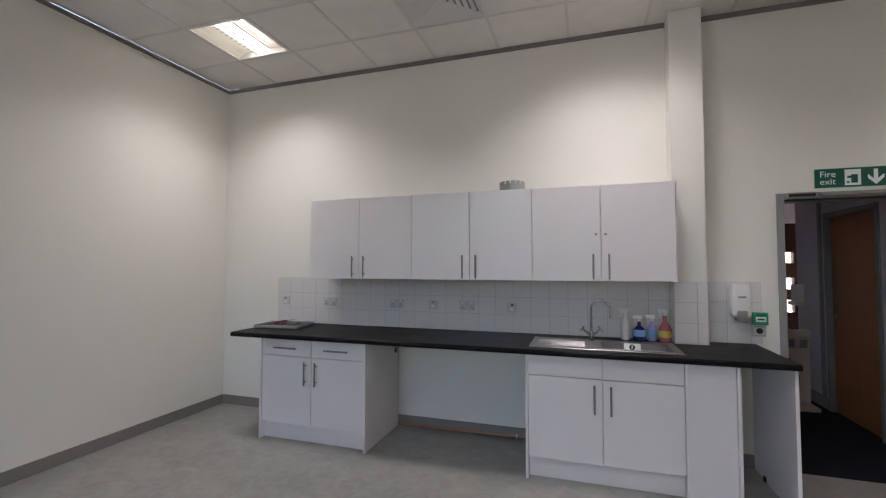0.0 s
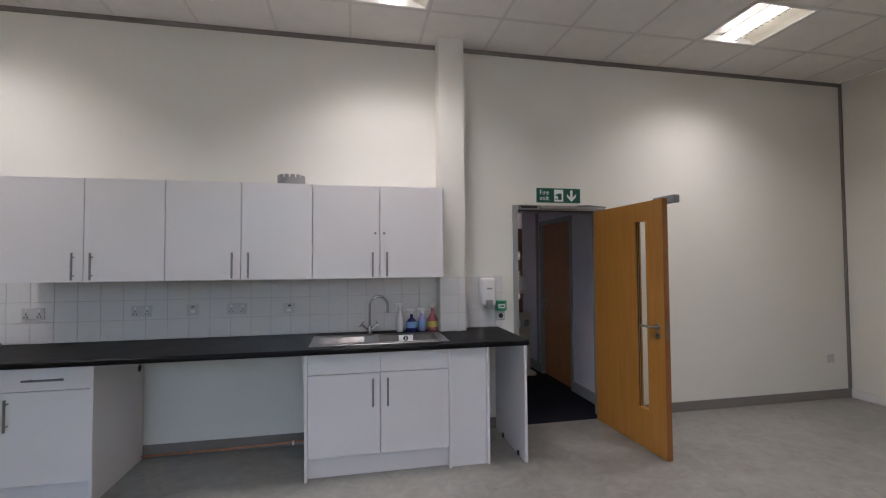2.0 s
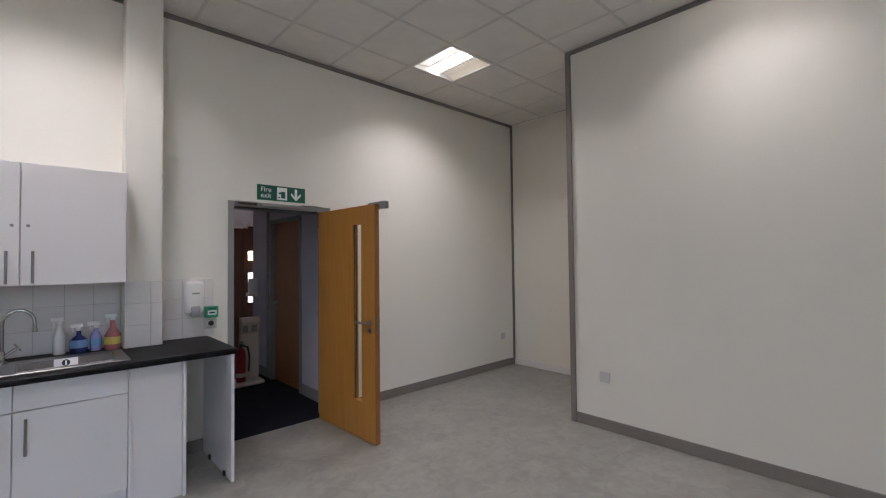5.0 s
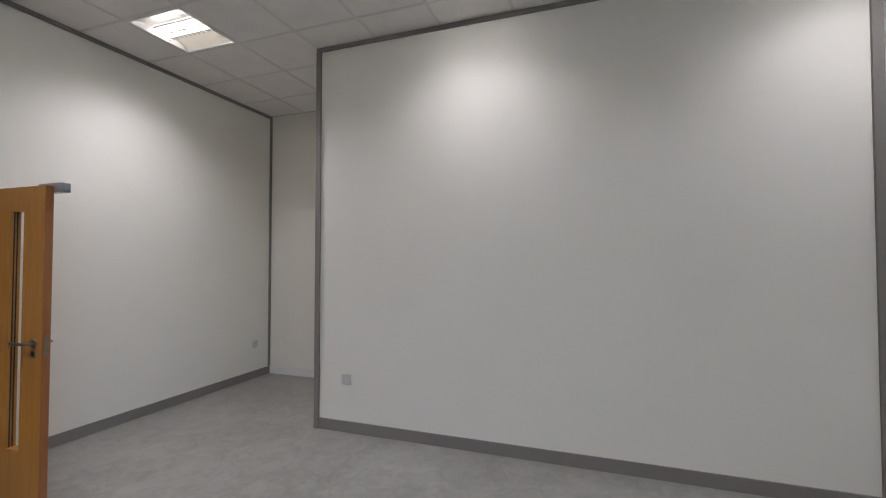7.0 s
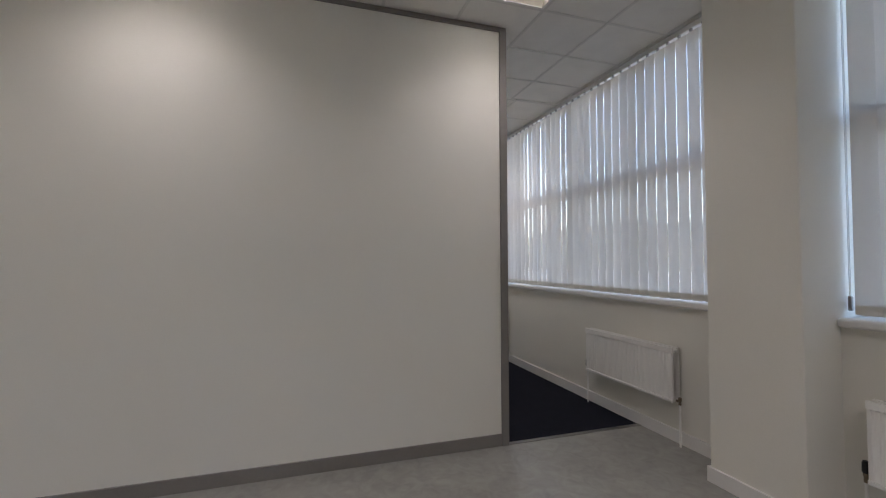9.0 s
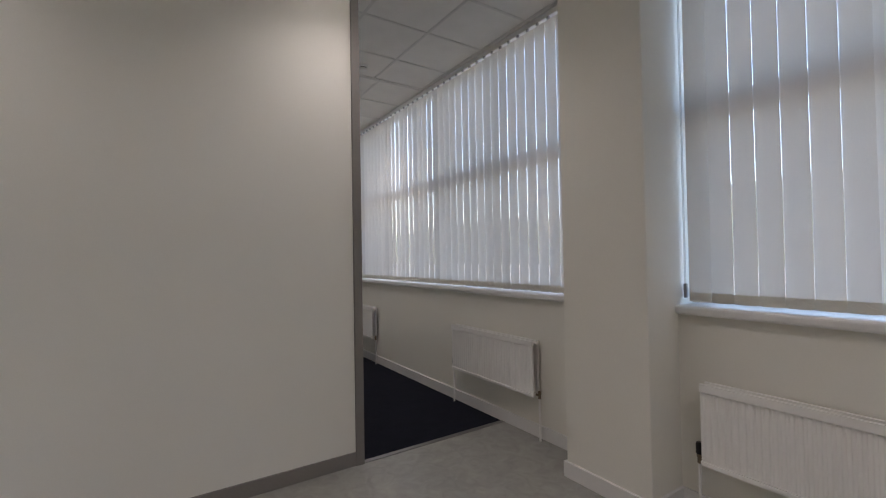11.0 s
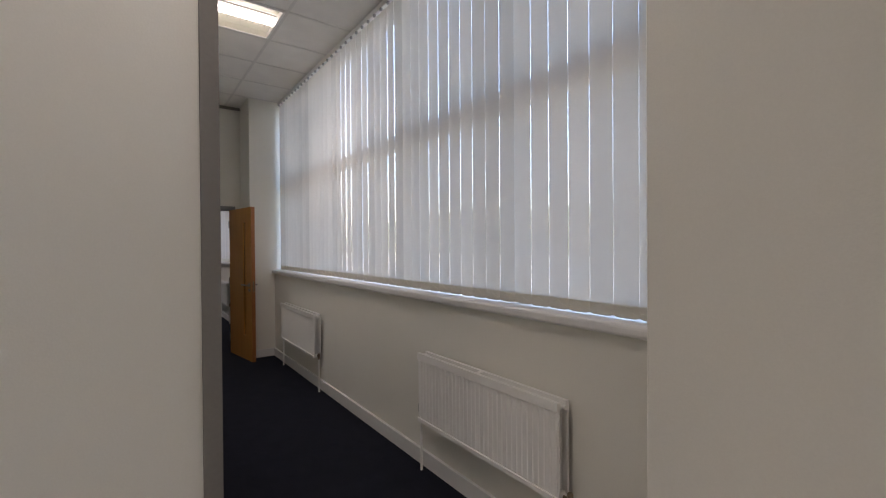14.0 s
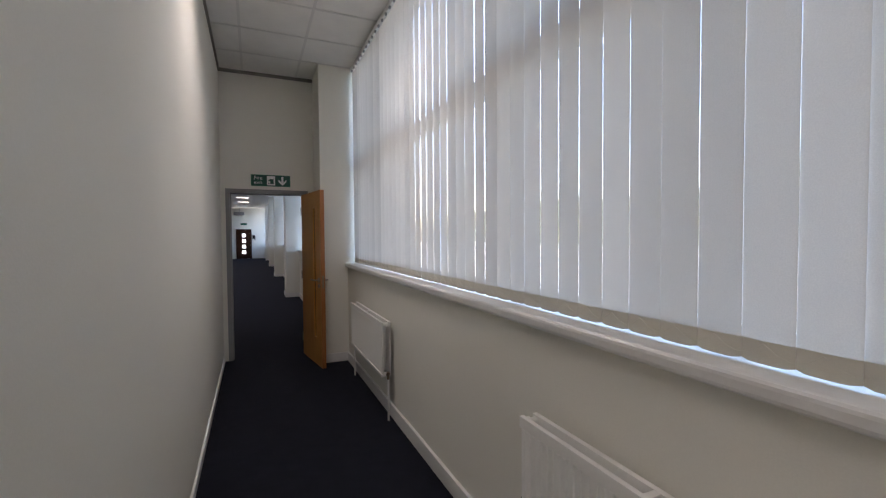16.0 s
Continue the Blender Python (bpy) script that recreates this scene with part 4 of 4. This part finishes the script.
# leaf stands open into the room
d1 = door_leaf(0.895, 1.962, "open oak veneer fire door with a narrow vision panel", OAK, pose(2.128, 4.045, 0, 0, 0, 2.2), (0.587, 0.714, 0.315, 1.81))
part("closer_body", B(((0.026, -0.965, 1.925), (0.075, -0.74, 1.985)), bevel=0.004), PLASTIC_GREY, d1, "silver closer housing at the leaf's head")
cl = thing("door_closer", "dark and silver overhead closer on the frame's head", "door closer", (0, 0, 0))
part("track", B(((1.56, YK - 0.045, 1.985), (1.95, YK - 0.019, 2.012)), bevel=0.003), STEEL, cl)
part("cover", B(((1.352, YK - 0.05, 1.975), (1.53, YK - 0.019, 2.015)), bevel=0.003), STEEL, cl)
part("slot", B(((1.362, YK - 0.053, 1.984), (1.52, YK - 0.0498, 2.004))), BLACK, cl, "black slots")
part("arm", rod([(1.93, YK - 0.03, 2.014), (1.99, 3.93, 2.004), (2.12, 3.86, 1.98)], 0.006, 8), STEEL_DARK, cl, "thin steel arm")
# black strip that paints the dark shadow line below the door head
part("seal", B(((DX0 + 0.002, YK - 0.012, DZ - 0.014), (2.10, YK + 0.03, DZ - 0.001))), BLACK, cl, "black strip drawn as the shadow line under the head")
exit_sign(pose(1.757, YK - 0.001, 2.113))

# passage door
door_frame("door_frame_2", D2B, D2A, D2Z, XE - 0.018 - XE, 0.11, pose(XE, 0, 0, 0, 0, -90) @ Matrix.Scale(-1, 4, (1, 0, 0)), "grey painted steel door frame at the passage end")
door_leaf(0.77, 1.985, "open oak veneer fire door in the passage", OAK, pose(XE - 0.03, -2.60, 0, 0, 0, -81), (0.50, 0.59, 0.32, 1.80))
exit_sign(pose(XE - 0.001, -2.232, 2.155, 0, 0, -90))

# ---- lobby ----
door_frame("door_frame_3", 4.94, 5.73, 1.985, -0.016, 0.1, pose(RX, 0, 0, 0, 0, -90) @ Matrix.Scale(-1, 4, (1, 0, 0)), "grey painted door frame in the lobby")
ld = thing("door", "closed dull oak veneer lobby door", "door", (RX + 0.05, 5.727, 0))
part("leaf", B(((-0.022, -0.784, 0.006), (0.022, 0, 1.98)), bevel=0.002), OAK2, ld)
lever(ld, -0.07, 0.985, -0.022, -1, -1)
db = thing("wall_box", "small white box mounted on the lobby wall", "box", (RX - 0.001, 6.33, 1.03))
part("case", B(((-0.07, -0.08, 0.04), (0, 0.08, 0.24)), bevel=0.008), PLASTIC, db)
part("tray", B(((-0.10, -0.085, 0.0), (0, 0.085, 0.045)), bevel=0.005), CREAM_STAND, db)
tl = strip("conduit_trim", B(((RX - 0.03, 5.83, 0.12), (RX - 0.001, 5.86, 2.6))), METAL_GREY, "grey vertical conduit on the lobby wall")

dd = thing("double_door", "closed dark red-brown double doors with notices", "door", (0, 8.02, 0))
part("leaf", B(((1.77, 0, 0.0), (2.50, 0.045, 2.08)), bevel=0.003), MAHOG, dd)
part("leaf", B(((2.505, 0, 0.0), (2.72, 0.045, 2.08)), bevel=0.003), MAHOG, dd)
part("architrave", B(((1.70, -0.02, 2.08), (2.80, 0.05, 2.2)), bevel=0.004), SKIRT, dd, "white architrave")
for x in (2.40, 2.53):
    part("notice", B(((x - 0.035, -0.004, 1.60), (x + 0.035, -0.001, 1.76))), WHITE, dd, "small printed notice")
    part("notice_print", B(((x - 0.025, -0.0055, 1.63), (x + 0.025, -0.004, 1.73))), BLACK, dd)
    part("push_plate", B(((x - 0.025, -0.004, 0.83), (x + 0.025, -0.001, 1.36))), STEEL, dd, "tall metal push plate")
    part("disc", rod([(x, -0.001, 1.44), (x, -0.004, 1.44)], 0.04, 18), WHITE, dd, "round white notice")
gw = structure("window_lobby", B(((2.72, 8.0, 0), (2.80, 8.1, 2.12)), ((2.91, 8.0, 0), (3.5, 8.1, 2.12)), ((2.80, 8.0, 0), (2.91, 8.1, 0.80)), ((2.80, 8.0, 0.98), (2.91, 8.1, 1.14)),
                                 ((2.80, 8.0, 1.31), (2.91, 8.1, 1.53)), ((2.80, 8.0, 1.69), (2.91, 8.1, 2.12))), MAHOG, "brown side screen with small glazed panes", "window")
for z0, z1 in ((0.80, 0.98), (1.14, 1.31), (1.53, 1.69)):
    part("pane", B(((2.80, 8.045, z0), (2.91, 8.053, z1))), GLASS, gw, "bright clear glass").visible_shadow = False
strip("sign_lobby", B(((2.33, 7.99, 2.32), (2.52, 7.998, 2.44))), PLASTIC_GREY, "small grey box above the double doors")

es = thing("extinguisher_stand", "cream plastic fire extinguisher stand with raised panel", "stand", (2.08, 5.80, 0.002))
bm = bmesh.new()
prof = [(0.10, 0.05), (0.06, 0.03), (0.05, 0.60), (0.0, 0.74), (0.03, 0.80), (0.10, 0.80)]
a = [bm.verts.new((-0.10 - 0.02 * (z < 0.3), y, z)) for y, z in prof]
b = [bm.verts.new((0.12, y, z)) for y, z in prof]
for i in range(6):
    bm.faces.new((a[i], a[(i + 1) % 6], b[(i + 1) % 6], b[i]))
bm.faces.new(a[::-1]), bm.faces.new(b)
part("back", bm, CREAM_STAND, es)
part("base", B(((-0.30, -0.16, 0), (0.12, 0.14, 0.045)), bevel=0.015, seg=2), CREAM_STAND, es)
for x in (-0.055, 0.055):
    part("notice", B(((x - 0.03, 0.012, 0.62), (x + 0.03, 0.03, 0.72))), PLASTIC_GREY, es, "small printed instruction panel")
fe = thing("fire_extinguisher", "red fire extinguisher standing on its stand", "fire extinguisher", (1.945, 5.74, 0.048))
part("cylinder", lathe([(0.05, 0), (0.056, 0.01), (0.056, 0.33), (0.042, 0.385), (0.02, 0.41)], 20), RED, fe, smooth=True)
part("valve", lathe([(0.018, 0.41), (0.018, 0.45)], 12), BLACK, fe)
part("handle", B(((-0.012, -0.10, 0.45), (0.012, 0.02, 0.462)), ((-0.012, -0.09, 0.475), (0.012, 0.02, 0.487)), bevel=0.003), BLACK, fe)
part("hose", rod([(0, -0.02, 0.44), (0.06, -0.06, 0.42), (0.085, -0.05, 0.3), (0.08, -0.04, 0.12)], 0.011, 8), BLACK, fe, smooth=True)
part("label", lathe([(0.0568, 0.06), (0.0568, 0.11)], 20), CREAM_STAND, fe)

# ---- far end of the open office ----
fd = thing("door", "dark red-brown exit door with four square panes", "door", (XF - 0.03, -1.44, 0))
part("leaf", B(((-0.02, -0.40, 0.005), (0.025, -0.11, 1.93)), ((-0.02, 0.11, 0.005), (0.025, 0.40, 1.93)), *[((-0.02, -0.11, z0), (0.025, 0.11, z1)) for z0, z1 in ((0.005, 0.33), (0.55, 0.71), (0.93, 1.09), (1.31, 1.47), (1.69, 1.93))]), MAHOG, fd)
part("architrave", B(((-0.03, -0.48, 0), (0.028, -0.402, 2.0)), ((-0.03, 0.402, 0), (0.028, 0.48, 2.0)), ((-0.03, -0.402, 1.932), (0.028, 0.402, 2.0))), MAHOG, fd)
# the panes emit light themselves in place of daylight; the wall behind is solid
DAY = glow("daylight_glow", (0.95, 0.97, 1.0), 0.35)
for z in (0.33, 0.71, 1.09, 1.47):
    part("pane", B(((0.0, -0.11, z), (0.006, 0.11, z + 0.22))), DAY, fd, "obscured pane that glows in place of daylight")
fx = thing("exit_sign", "small dark green exit sign above a far door", "sign", (XF - 0.005, -1.45, 2.28))
part("board", B(((-0.01, -0.2, 0), (0, 0.2, 0.14))), GREEN, fx)
fb = thing("wall_phone", "dark wall phone beside the far exit door", "phone", (XF - 0.001, -2.05, 1.35))
part("case", B(((-0.05, -0.07, 0), (0, 0.07, 0.25)), bevel=0.006), BLACK, fb)
part("handset", B(((-0.08, -0.1, -0.1), (-0.052, -0.05, 0.2)), bevel=0.008), BLACK, fb)
pj = thing("wall_heater", "dark heater unit hung high on the far wall", "heater", (XF - 0.15, -1.2, 2.95))
part("case", B(((-0.12, -0.3, 0), (0.12, 0.35, 0.2)), bevel=0.02), PLASTIC_GREY, pj)
part("bracket", rod([(0, 0, 0.2), (0, 0, ZC - 2.95)], 0.012, 8), PLASTIC_GREY, pj)

# ---- splashback tiles ----
PX = 0.1535
tile_me = mesh("tile", B(((0.0015, -0.008, 0.0015), (PX - 0.0015, 0, 0.1515)), bevel=0.0012), TILE)
side_me = mesh("tile", B(((0.001, -0.008, 0.001), (0.0685, 0, 0.1515)), bevel=0.0012), TILE)
sp = thing("splashback", "white square-tiled splashback behind the worktop", "splashback", (0, YK, 0.907), kind="structure")
part("grout_bed", B(((-3.06, -0.0055, 0), (0.577, 0, 0.4575)), ((0.801, -0.0055, 0), (1.187, 0, 0.4575)), ((0.5775, -0.1705, 0), (0.8005, -0.1655, 0.4575)), ((0.801, -0.165, 0), (0.806, -0.006, 0.4575))), GROUT, sp)


def lay(me, x, y, k, rz=0):
    t = new("tile", me)
    t.parent = sp
    t.matrix_basis = pose(x, y, 0.1525 * k, 0, 0, rz)


for k in range(3):
    for c in range(24):
        x = 0.577 - PX * (c + 1)
        if x > -3.12:
            lay(tile_me, x, 0, k)
    lay(tile_me, 0.578, -0.165, k)
    lay(side_me, 0.578 + PX, -0.165, k)
    for c in range(2):
        lay(tile_me, 0.81 + PX * c, 0, k)
    lay(side_me, 0.81 + PX * 2, 0, k)
    lay(tile_me, 0.8005, -0.165, k, 90)
